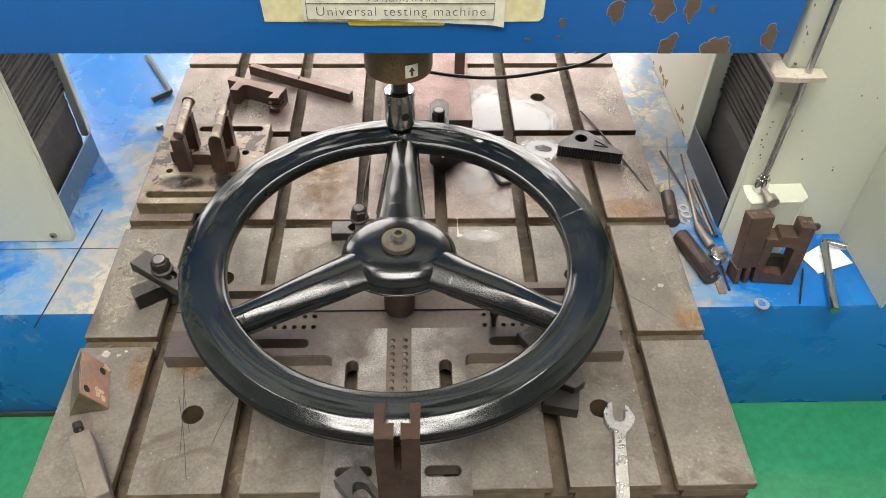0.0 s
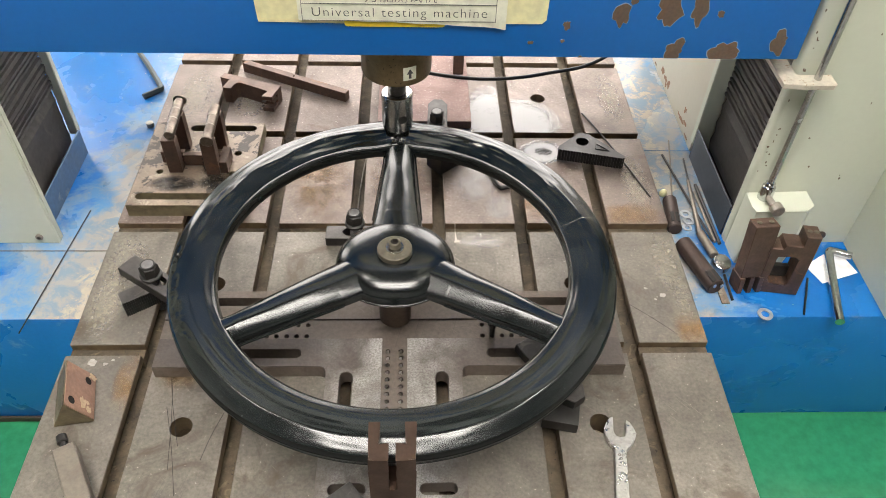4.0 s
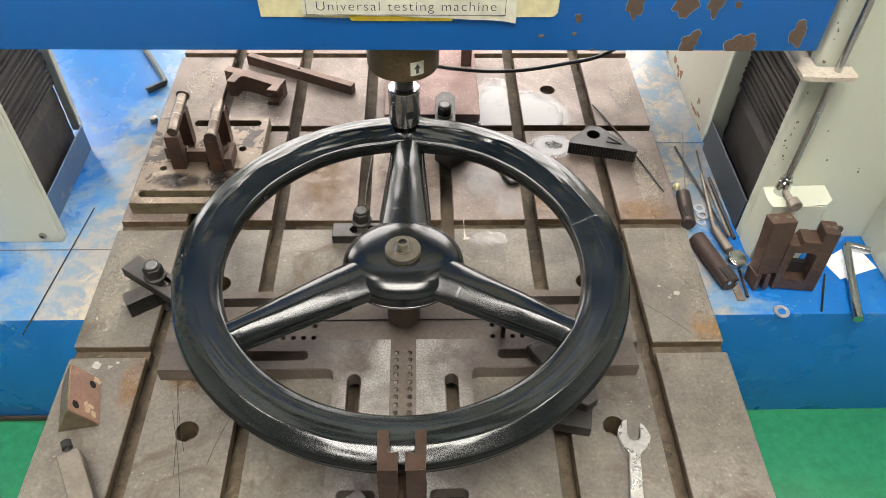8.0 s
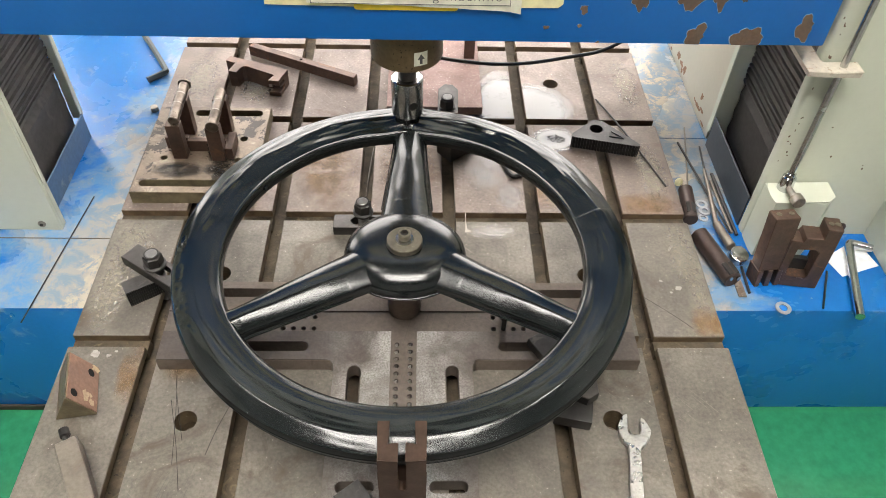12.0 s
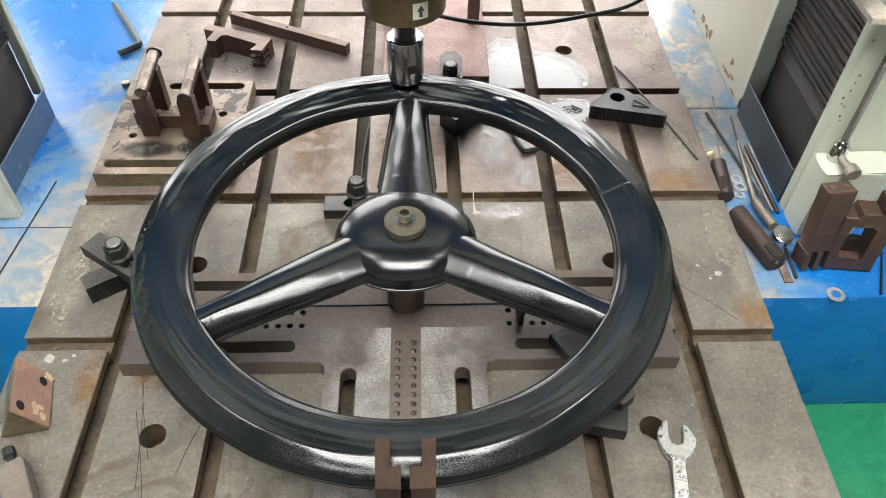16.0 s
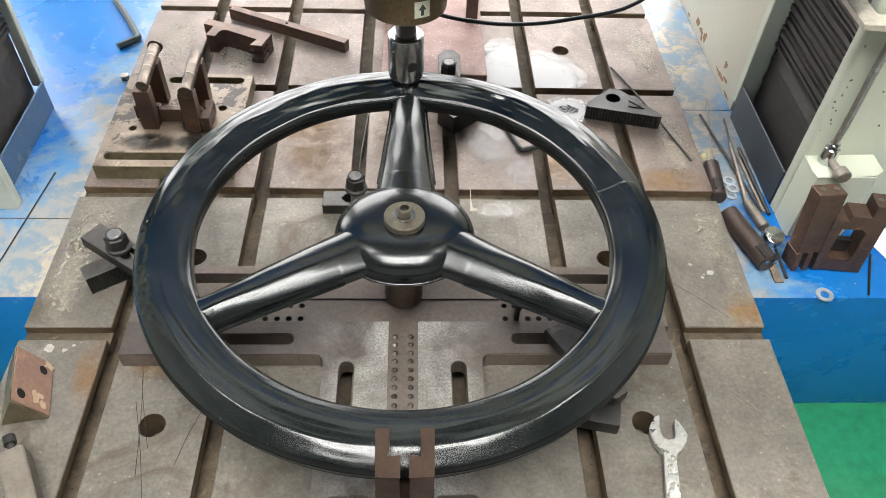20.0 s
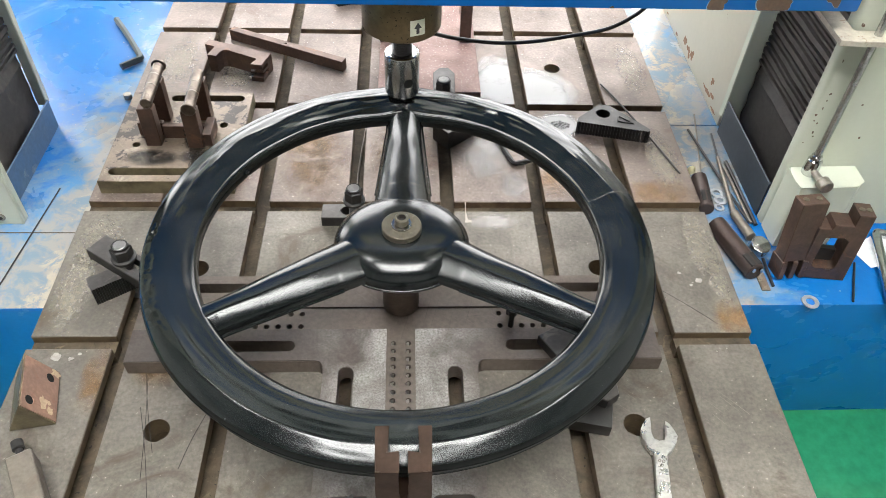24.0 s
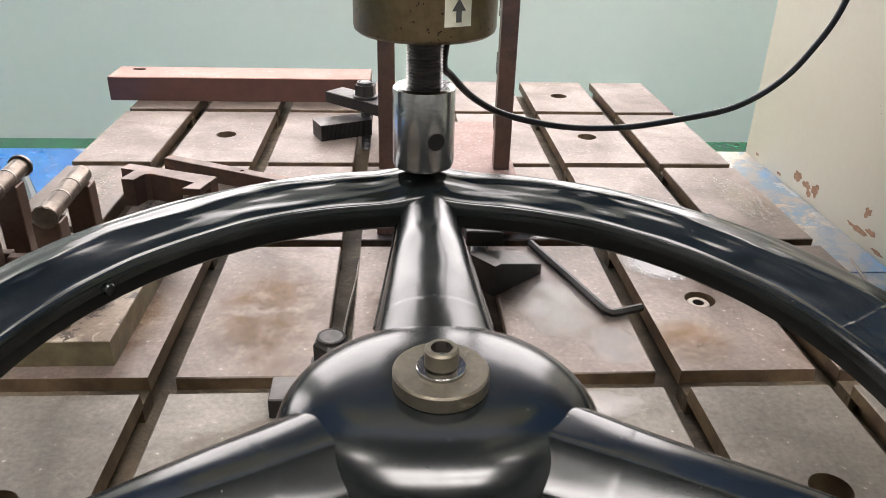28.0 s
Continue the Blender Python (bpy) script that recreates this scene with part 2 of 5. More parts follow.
M_BELLOWS = material("bellows_rubber", (0.10, 0.094, 0.09), (0.16, 0.15, 0.14), (0.3, 0.5), 0, 12, 0.1, 150)
# near black that stands for the shade inside deep holes
M_PITSHADE = material("deep_hole_shade", (0.004, 0.0035, 0.003), (0.007, 0.006, 0.005), (0.85, 0.95), 0, 30, 0, 200)
# dark that stands for shade in recesses; the table scratches share it
M_DARK = material("recess_shade_and_scratch", (0.02, 0.016, 0.013), (0.03, 0.024, 0.02), (0.6, 0.8), 0, 30, 0.1, 200)
M_RUSTSPOT = material("paint_rust", (0.24, 0.12, 0.065), (0.36, 0.22, 0.14), (0.6, 0.8), 0, 120, 0.3, 300)
M_PAPER = material("sign_paper", (0.72, 0.72, 0.58), (0.76, 0.76, 0.64), (0.6, 0.7), 0, 8, 0.03, 90)
M_CARD = material("cream_card", (0.74, 0.70, 0.42), (0.7, 0.66, 0.38), (0.55, 0.7), 0, 8, 0.03, 90)
M_INK = material("ink", (0.07, 0.07, 0.068), (0.09, 0.09, 0.088), (0.5, 0.6), 0, 8, 0, 90)
M_BRASS = material("bronze_paint", (0.20, 0.15, 0.08), (0.16, 0.115, 0.06), (0.3, 0.5), 0.5, 25, 0.1, 240, specks=((0.04, 0.03, 0.02), 500, 0.66))
# sides are a darker red than the top
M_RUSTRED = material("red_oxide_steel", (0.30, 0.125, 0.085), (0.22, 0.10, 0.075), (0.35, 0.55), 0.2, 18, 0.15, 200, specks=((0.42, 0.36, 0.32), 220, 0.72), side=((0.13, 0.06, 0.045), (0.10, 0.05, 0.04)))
M_CHIP = material("bare_primer", (0.105, 0.075, 0.055), (0.14, 0.085, 0.055), (0.55, 0.75), 0, 60, 0.2, 300)
M_CHIPEDGE = material("torn_paint_edge", (0.16, 0.30, 0.5), (0.3, 0.42, 0.55), (0.4, 0.6), 0, 90, 0, 300)
M_YELLOW = material("yellow_sticker", (0.72, 0.55, 0.03), (0.75, 0.58, 0.05), (0.35, 0.5), 0, 20, 0, 100)
M_CREAMRUST = material("cream_paint_rusting", (0.60, 0.57, 0.465), (0.565, 0.535, 0.44), (0.35, 0.5), 0, 4, 0.05, 150, grit=0.1,
                       specks=((0.2, 0.12, 0.07), 120, 0.80), wear=((0.24, 0.11, 0.055), 24, 0.70))
M_CREAMWORN = material("worn_cream_bracket", (0.52, 0.48, 0.40), (0.45, 0.40, 0.33), (0.4, 0.6), 0, 30, 0.1, 200, wear=((0.3, 0.22, 0.15), 90, 0.6))
M_FLAPBLUE = material("worn_blue_steel", (0.03, 0.10, 0.22), (0.09, 0.145, 0.22), (0.35, 0.5), 0.1, 20, 0.05, 150, stain=((0.25, 0.27, 0.28), 40, 0.62))
M_ZINC = material("zinc_plate", (0.44, 0.46, 0.48), (0.36, 0.38, 0.40), (0.3, 0.45), 0.4, 40, 0.05, 300)
M_FLAP = material("slate_blue_steel", (0.032, 0.042, 0.056), (0.05, 0.062, 0.078), (0.35, 0.5), 0.2, 20, 0.05, 150)
M_BELLOWSDUST = material("dusty_bellows", (0.11, 0.104, 0.10), (0.2, 0.19, 0.18), (0.5, 0.75), 0, 14, 0.1, 150, stain=((0.24, 0.22, 0.19), 12, 0.6))
M_ORANGE = material("orange_rust_face", (0.34, 0.20, 0.14), (0.21, 0.135, 0.11), (0.55, 0.75), 0.1, 30, 0.3, 300, stain=((0.26, 0.14, 0.10), 90, 0.55), wear=((0.72, 0.58, 0.36), 55, 0.64))
M_WRENCH = material("worn_plated_steel", (0.62, 0.61, 0.58), (0.48, 0.46, 0.43), (0.22, 0.4), 0.85, 90, 0.4, 420, stain=((0.20, 0.18, 0.16), 130, 0.58), bump_dist=0.001)
M_CRUMB = material("pale_crumbs", (0.42, 0.38, 0.33), (0.30, 0.26, 0.22), (0.6, 0.7), 0, 8, 0, 90)
M_PAINTREST = material("pale_tan_paint", (0.58, 0.45, 0.30), (0.42, 0.31, 0.20), (0.5, 0.7), 0, 160, 0.1, 300)
M_PAINTDROP = material("dried_white_paint", (0.46, 0.43, 0.39), (0.30, 0.275, 0.245), (0.5, 0.7), 0, 90, 0.1, 300)
M_CARDW = material("white_paper", (0.8, 0.82, 0.85), (0.76, 0.78, 0.8), (0.6, 0.7), 0, 8, 0, 90)


def film_material(name, colour, rough, most, scale, lo, hi, crisp=0.55):
    """A thin broken layer that thins out to nothing towards its edge."""
    m = bpy.data.materials.new(name)
    m.use_nodes = True
    nt = m.node_tree
    tc = nt.nodes.new("ShaderNodeTexCoord")
    gr = nt.nodes.new("ShaderNodeTexGradient")
    gr.gradient_type = "SPHERICAL"
    nt.links.new(tc.outputs["Object"], gr.inputs[0])
    wob = nt.nodes.new("ShaderNodeMath")
    wob.operation = "MULTIPLY_ADD"
    nt.links.new(noise_tex(nt, 34, 3, 0.5, coords(nt)), wob.inputs[0])
    wob.inputs[1].default_value = 0.36
    nt.links.new(gr.outputs[1], wob.inputs[2])
    off = nt.nodes.new("ShaderNodeMath")
    off.operation = "SUBTRACT"
    nt.links.new(wob.outputs[0], off.inputs[0])
    off.inputs[1].default_value = 0.23
    body = ramp(nt, off.outputs[0], [(0.03, (0, 0, 0)), (crisp, (most, most, most))])
    broken = ramp(nt, noise_tex(nt, scale, 7, 0.68, coords(nt), 0.3), [(lo, (0, 0, 0)), (hi, (1, 1, 1))])
    bs = nt.nodes["Principled BSDF"]
    nt.links.new(mixc(nt, 1.0, body, broken, "MULTIPLY"), bs.inputs["Alpha"])
    bs.inputs["Base Color"].default_value = (*colour, 1)
    bs.inputs["Roughness"].default_value = rough
    return m


M_OIL = film_material("dried_white_film", (0.66, 0.65, 0.645), 0.2, 0.5, 24, -0.2, 0.45, 0.36)
M_OILFAINT = film_material("faint_dried_film", (0.55, 0.52, 0.50), 0.22, 0.4, 50, 0.3, 0.6)
M_FLAKE = film_material("flaked_pale_paint", (0.42, 0.38, 0.30), 0.5, 0.55, 230, 0.49, 0.56)
M_RUSTSTAIN = film_material("orange_rust_stain", (0.33, 0.18, 0.06), 0.6, 0.5, 60, 0.35, 0.7)
M_GRIME = film_material("black_oil_grime", (0.022, 0.018, 0.015), 0.45, 0.85, 38, 0.34, 0.62, 0.5)
M_ROLLER = material("worn_roller_steel", (0.24, 0.20, 0.165), (0.10, 0.08, 0.066), (0.26, 0.45), 0.85, 70, 0.2, 250, stain=((0.07, 0.05, 0.036), 110, 0.56))
# sides are darker and more olive than the top
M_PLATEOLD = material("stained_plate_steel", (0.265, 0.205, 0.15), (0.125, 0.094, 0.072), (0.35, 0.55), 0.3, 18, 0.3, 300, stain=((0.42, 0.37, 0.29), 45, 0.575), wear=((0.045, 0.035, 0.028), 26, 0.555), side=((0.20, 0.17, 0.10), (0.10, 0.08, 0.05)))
M_FIXPALE = material("scuffed_plate_steel", (0.150, 0.125, 0.108), (0.100, 0.084, 0.074), (0.30, 0.48), 0.5, 12, 0.2, 330, stain=((0.105, 0.086, 0.074), 18, 0.57), scratch=0.5)


def scuffs(m, x_mid, reach, colour):
    """Scuffs a plate bright along its middle, in fine broken flecks."""
    nt = m.node_tree
    bs = nt.nodes["Principled BSDF"]
    old = bs.inputs["Base Color"].links[0].from_socket
    geo, xyz = nt.nodes.new("ShaderNodeNewGeometry"), nt.nodes.new("ShaderNodeSeparateXYZ")
    nt.links.new(geo.outputs["Position"], xyz.inputs[0])
    sub, mag, near = (nt.nodes.new("ShaderNodeMath") for _ in range(3))
    sub.operation, mag.operation, near.operation = "SUBTRACT", "ABSOLUTE", "DIVIDE"
    sub.inputs[1].default_value, near.inputs[1].default_value = x_mid, reach
    nt.links.new(xyz.outputs[0], sub.inputs[0])
    nt.links.new(sub.outputs[0], mag.inputs[0])
    nt.links.new(mag.outputs[0], near.inputs[0])
    zone = ramp(nt, near.outputs[0], [(0.35, (1, 1, 1)), (1.0, (0, 0, 0))])
    patch = ramp(nt, noise_tex(nt, 15, 5, 0.6, coords(nt), 0.6), [(0.36, (0, 0, 0)), (0.62, (0.9, 0.9, 0.9))])
    fleck = ramp(nt, noise_tex(nt, 520, 6, 0.8, coords(nt)), [(0.38, (0.25, 0.25, 0.25)), (0.60, (1, 1, 1))])
    mask = mixc(nt, 1.0, mixc(nt, 1.0, zone, patch, "MULTIPLY"), fleck, "MULTIPLY")
    nt.links.new(mixc(nt, mask, old, colour), bs.inputs["Base Color"])


scuffs(M_FIXPALE, 0.018, 0.088, (0.60, 0.58, 0.55))
M_POST = material("dark_browned_post", (0.10, 0.072, 0.055), (0.075, 0.056, 0.045), (0.4, 0.55), 0.4, 25, 0.12, 240)
M_GLINT = material("thread_glint_steel", (0.62, 0.60, 0.55), (0.45, 0.42, 0.38), (0.25, 0.4), 0.8, 60, 0.05, 300)
M_ADAPT = material("turned_steel", (0.60, 0.61, 0.61), (0.48, 0.49, 0.49), (0.16, 0.28), 1.0, 60, 0.1, 300, stain=((0.16, 0.14, 0.12), 120, 0.62))
M_STEELDK = material("stud_steel", (0.26, 0.25, 0.245), (0.19, 0.185, 0.18), (0.42, 0.55), 0.8, 40, 0.1, 250)
M_BROWN2 = material("browned_fork_steel", (0.060, 0.034, 0.022), (0.036, 0.022, 0.016), (0.45, 0.65), 0.05, 30, 0.15, 260, stain=((0.07, 0.05, 0.04), 40, 0.58))
M_BROWN2.node_tree.nodes["Principled BSDF"].inputs["Specular IOR Level"].default_value = 0.22
M_BROWN3 = material("dark_browned_bar", (0.075, 0.05, 0.042), (0.055, 0.04, 0.035), (0.4, 0.55), 0.4, 30, 0.12, 240)
M_OXIDE2 = material("worn_black_oxide", (0.06, 0.058, 0.057), (0.035, 0.033, 0.032), (0.35, 0.5), 0.5, 40, 0.1, 240, stain=((0.14, 0.13, 0.12), 60, 0.62))
M_DULL2 = material("grey_worn_steel", (0.235, 0.205, 0.170), (0.17, 0.145, 0.12), (0.35, 0.55), 0.5, 30, 0.15, 250, stain=((0.17, 0.13, 0.1), 50, 0.6))
M_GREENSTEEL = material("dark_green_steel", (0.022, 0.036, 0.040), (0.036, 0.050, 0.052), (0.3, 0.45), 0.5, 40, 0.08, 200)
M_WASHER = material("oiled_brown_steel", (0.185, 0.165, 0.125), (0.12, 0.106, 0.08), (0.35, 0.55), 0.6, 60, 0.15, 300, stain=((0.3, 0.26, 0.2), 120, 0.6))
M_PINK = material("scuffed_red_oxide_plate", (0.29, 0.185, 0.160), (0.20, 0.122, 0.105), (0.5, 0.68), 0.2, 26, 0.2, 300, specks=((0.40, 0.33, 0.30), 420, 0.64), stain=((0.2, 0.115, 0.095), 45, 0.58))
M_CABLE = material("cable_rubber", (0.012, 0.012, 0.013), (0.015, 0.015, 0.016), (0.3, 0.4), 0, 30, 0, 90)


# ---- mesh helpers ----
def mesh_of(name, bm, mat, angle=35):
    me = bpy.data.meshes.new(name)
    bmesh.ops.recalc_face_normals(bm, faces=bm.faces)
    bm.to_mesh(me)
    bm.free()
    for p in me.polygons:
        p.use_smooth = True
    me.set_sharp_from_angle(angle=radians(angle))
    me.materials.append(mat)
    return me


def part(name, bm, mat, parent=None, label="", m=None, angle=35):
    ob = new(name, mesh_of(name, bm, mat, angle))
    if parent is not None:
        ob.parent = parent
    if m is not None:
        ob.matrix_basis = m
    if label:
        tagged(ob, label)
    return ob


def thing(name, label, category, m=None, group="", kind=""):
    ob = new(name)
    ob.empty_display_size = 0.02
    if m is not None:
        ob.matrix_basis = m
    return tagged(ob, label, category, group, kind)


def solid(name, bm, mat, label, category="", group="", kind="", m=None, angle=35):
    """A thing that is one mesh."""
    return tagged(part(name, bm, mat, None, "", m, angle), label, category, group, kind)


def box(bm, x0, x1, y0, y1, z0, z1, bev=0.0, m=None):
    r = bmesh.ops.create_cube(bm, size=1, matrix=Matrix.LocRotScale(((x0 + x1) / 2, (y0 + y1) / 2, (z0 + z1) / 2), None, (x1 - x0, y1 - y0, z1 - z0)))
    vs = r["verts"]
    if bev:
        es = list({e for v in vs for e in v.link_edges})
        rb = bmesh.ops.bevel(bm, geom=es, offset=bev, segments=1 if bev < 0.0012 else 2, affect="EDGES", profile=0.6)
        vs = list(set(rb["verts"]) | {v for v in vs if v.is_valid})
    if m is not None:
        bmesh.ops.transform(bm, matrix=m, verts=vs)
    return vs


def cuboid(*a, **k):
    bm = bmesh.new()
    box(bm, *a, **k)
    return bm


def rect(x0, x1, y0, y1, r=0.0, n=4):
    if r <= 0:
        return [(x0, y0), (x1, y0), (x1, y1), (x0, y1)]
    out = []
    for cx, cy, a0 in ((x1 - r, y0 + r, -90), (x1 - r, y1 - r, 0), (x0 + r, y1 - r, 90), (x0 + r, y0 + r, 180)):
        out += [(cx + r * math.cos(radians(a0 + 90 * k / n)), cy + r * math.sin(radians(a0 + 90 * k / n))) for k in range(n + 1)]
    return out


def circ(cx, cy, r, n=20):
    return [(cx + r * math.cos(2 * math.pi * k / n), cy + r * math.sin(2 * math.pi * k / n)) for k in range(n)]


def slot(cx, cy, length, r, turn=0, n=8):
    h, out = length / 2 - r, []
    c, s = math.cos(radians(turn)), math.sin(radians(turn))
    for sx, a0 in ((1, -90), (-1, 90)):
        for k in range(n + 1):
            a = radians(a0 + 180 * k / n)
            px, py = sx * h + r * math.cos(a), r * math.sin(a)
            out.append((cx + px * c - py * s, cy + px * s + py * c))
    return out


def plate(bm, loops, z0, z1, bev=0.0):
    """A flat plate with holes: loops[0] is the outline, the others are openings."""
    edges, rings = [], []
    for lp in loops:
        vs = [bm.verts.new((x, y, z1)) for x, y in lp]
        rings.append(vs)
        edges += [bm.edges.new((vs[k], vs[(k + 1) % len(vs)])) for k in range(len(vs))]
    top = [f for f in bmesh.ops.triangle_fill(bm, edges=edges, use_beauty=True, use_dissolve=False)["geom"] if isinstance(f, bmesh.types.BMFace)]
    low = {v: bm.verts.new((v.co.x, v.co.y, z0)) for vs in rings for v in vs}
    for f in top:
        bm.faces.new([low[v] for v in reversed(f.verts)])
    for vs in rings:
        for k in range(len(vs)):
            a, b = vs[k], vs[(k + 1) % len(vs)]
            bm.faces.new((a, b, low[b], low[a]))
    if bev:
        es = [e for e in bm.edges if len(e.link_faces) == 2 and abs(e.calc_face_angle(0)) > 0.6]
        bmesh.ops.bevel(bm, geom=es, offset=bev, segments=1, affect="EDGES")
    return bm


def holed_block(x0, x1, y0, y1, z0, z1, cx, cy, r, deep, n=20, bev=0.0008):
    """A block with a round counterbore in its top."""
    bm = bmesh.new()
    plate(bm, [rect(x0 + bev, x1 - bev, y0 + bev, y1 - bev), circ(cx, cy, r, n)], z1 - deep, z1)
    bm2 = [f for f in bm.faces if all(abs(v.co.z - (z1 - deep)) < 1e-6 for v in f.verts)]
    bmesh.ops.delete(bm, geom=bm2, context="FACES")
    outer = [e for e in bm.edges if abs(e.verts[0].co.z - z1) < 1e-6 and abs(e.verts[1].co.z - z1) < 1e-6 and len(e.link_faces) == 2
             and all(abs(v.co.x - cx) > r * 1.05 or abs(v.co.y - cy) > r * 1.05 for v in e.verts)]
    for v in bm.verts:
        if abs(v.co.z - (z1 - deep)) < 1e-6 and (abs(v.co.x - cx) > r * 1.05 or abs(v.co.y - cy) > r * 1.05):
            v.co.z = z0
            v.co.x += bev if v.co.x > cx else -bev
            v.co.y += bev if v.co.y > cy else -bev
    bmesh.ops.remove_doubles(bm, verts=bm.verts, dist=1e-6)
    return bm


def lathe(bm, profile, n=32, m=None):
    """A turned form: profile is radius and height from top to bottom."""
    rings = []
    for r, z in profile:
        if r < 1e-6:
            rings.append([bm.verts.new((0, 0, z))])
        else:
            rings.append([bm.verts.new((r * math.cos(2 * math.pi * k / n), r * math.sin(2 * math.pi * k / n), z)) for k in range(n)])
    made = [v for rg in rings for v in rg]
    for a, b in zip(rings, rings[1:]):
        for k in range(n):
            q = [a[k % len(a)], a[(k + 1) % len(a)], b[(k + 1) % len(b)], b[k % len(b)]]
            q = list(dict.fromkeys(q))
            if len(q) > 2:
                bm.faces.new(q)
    for rg, flip in ((rings[0], False), (rings[-1], True)):
        if len(rg) > 2:
            bm.faces.new(rg if not flip else rg[::-1])
    if m is not None:
        bmesh.ops.transform(bm, matrix=m, verts=made)
    return bm


def rod(bm, a, b, r, r2=None, n=16, bev=0.0):
    """A round bar from a to b."""
    a, b = Vector(a), Vector(b)
    ln = (b - a).length
    r2 = r if r2 is None else r2
    prof = [(max(r2 - bev, 1e-5), ln), (r2, ln - bev), (r, bev), (max(r - bev, 1e-5), 0)] if bev else [(r2, ln), (r, 0)]
    q = (b - a).to_track_quat("Z", "Y").to_matrix().to_4x4()
    return lathe(bm, prof, n, Matrix.Translation(a) @ q)


def sweep(bm, pts, r, n=8, closed=False, steps=6):
    """A round cord through the points."""
    P = [Vector(p) for p in pts]
    path = []
    for i in range(len(P) - 1):
        p0, p1, p2, p3 = P[max(i - 1, 0)], P[i], P[i + 1], P[min(i + 2, len(P) - 1)]
        for k in range(steps):
            t = k / steps
            path.append(0.5 * ((2 * p1) + (p2 - p0) * t + (2 * p0 - 5 * p1 + 4 * p2 - p3) * t * t + (3 * p1 - p0 - 3 * p2 + p3) * t ** 3))
    path.append(P[-1])
    rings = []
    up = Vector((0.13, 0.31, 0.94)).normalized()
    for i, p in enumerate(path):
        d = (path[min(i + 1, len(path) - 1)] - path[max(i - 1, 0)]).normalized()
        s = d.cross(up).normalized()
        u = s.cross(d)
        rings.append([bm.verts.new(p + r * (math.cos(2 * math.pi * k / n) * s + math.sin(2 * math.pi * k / n) * u)) for k in range(n)])
    for a, b in zip(rings, rings[1:]):
        for k in range(n):
            bm.faces.new((a[k], a[(k + 1) % n], b[(k + 1) % n], b[k]))
    bm.faces.new(rings[0])
    bm.faces.new(rings[-1][::-1])
    return bm


UP = Matrix.Rotation(radians(90), 4, "X")      # flat xy work stood up to face -y
CX = 0.0175           # the machine's middle plane
Z_LEDGE, Z_FLOOR = -0.036, -0.24
Y_LEDGE, Y_BACK = 0.605, 1.209

# ---- the hall ----
solid("floor", cuboid(-3.0, 3.0, 0.32, 1.85, Z_FLOOR - 0.1, Z_FLOOR), M_GREEN, "glossy green epoxy floor", "floor", kind="structure")
# unseen grey floor in front, added to keep green bounce off the wheel
solid("unseen_floor_south", cuboid(-3.0, 3.0, -3.0, 0.32, Z_FLOOR - 0.1, Z_FLOOR), M_UNSEENFLOOR, "unseen grey floor added to cut green bounce light", "floor", kind="structure")
for nm, a in (("wall_south", (-3.0, 3.0, -3.14, -3.0)), ("wall_east", (3.0, 3.14, -3.14, 1.97)), ("wall_west", (-3.14, -3.0, -3.14, 1.97))):
    solid(nm, cuboid(*a, Z_FLOOR - 0.1, 3.0), M_WALLIN, "pale painted hall wall", "wall", kind="structure")
WIN = [(-2.5, -0.95), (-0.75, 0.80), (1.0, 2.55)]
bm = bmesh.new()
plate(bm, [rect(-3.0, 3.0, Z_FLOOR - 0.1, 3.0)] + [rect(x0, x1, 0.15, 1.38) for x0, x1 in WIN], 0.0, 0.13)
solid("wall_north", bm, M_WALL, "pale mint painted wall with broad windows", "wall", kind="structure", m=Matrix.Translation((0, 1.97, 0)) @ UP)
for k, (x0, x1) in enumerate(WIN):
    win = thing("window_%d" % (k + 1), "broad white-framed window in the far wall", "window", kind="structure")
    xm = (x0 + x1) / 2
    for a in ((x0, x0 + 0.05, 0.15, 1.38), (x1 - 0.05, x1, 0.15, 1.38), (x0 + 0.05, x1 - 0.05, 0.15, 0.20), (x0 + 0.05, x1 - 0.05, 1.33, 1.38), (xm - 0.02, xm + 0.02, 0.20, 1.33)):
        part("window_frame", cuboid(a[0], a[1], 1.89, 1.93, a[2], a[3], 0.003), M_CEIL, win)
bm = cuboid(-3.2, 3.2, 2.3, 2.32, -0.3, 3.2)
solid("backdrop", bm, M_SKY, "bright overcast sky outside the windows", "sky", kind="structure")
solid("ceiling", cuboid(-3.14, 3.14, -3.14, 1.97, 3.0, 3.1), M_ROOF, "dark sheet roof over the hall", "ceiling", kind="structure")

M_LAMP = bpy.data.materials.new("lamp_glow")
M_LAMP.use_nodes = True
M_LAMP.node_tree.nodes["Principled BSDF"].inputs["Emission Color"].default_value = (1.0, 0.97, 0.92, 1)
M_LAMP.node_tree.nodes["Principled BSDF"].inputs["Emission Strength"].default_value = 26.0
for lx, ly, hx, hy in [(-1.5, 1.0, 0.2, 0.45), (1.5, 1.0, 0.2, 0.45)] + [(0.3 * a, -0.15 - 0.62 * b, 0.27, 0.24) for a in (-3, -1, 1, 3) for b in range(2)]:
    lamp = thing("ceiling_lamp", "white panel lamp under the ceiling", "lamp", pose(lx, ly, 2.96), group="ceiling lamps")
    part("housing", cuboid(-hx - 0.02, hx + 0.02, -hy - 0.02, hy + 0.02, 0.0, 0.04, 0.004), M_CEIL, lamp)
    part("diffuser", cuboid(-hx, hx, -hy, hy, -0.012, -0.001, 0.002), M_LAMP, lamp, "glowing diffuser")

# ---- the testing machine ----
machine = thing("machine_base", "blue painted steel machine base with worn top", "machine base")
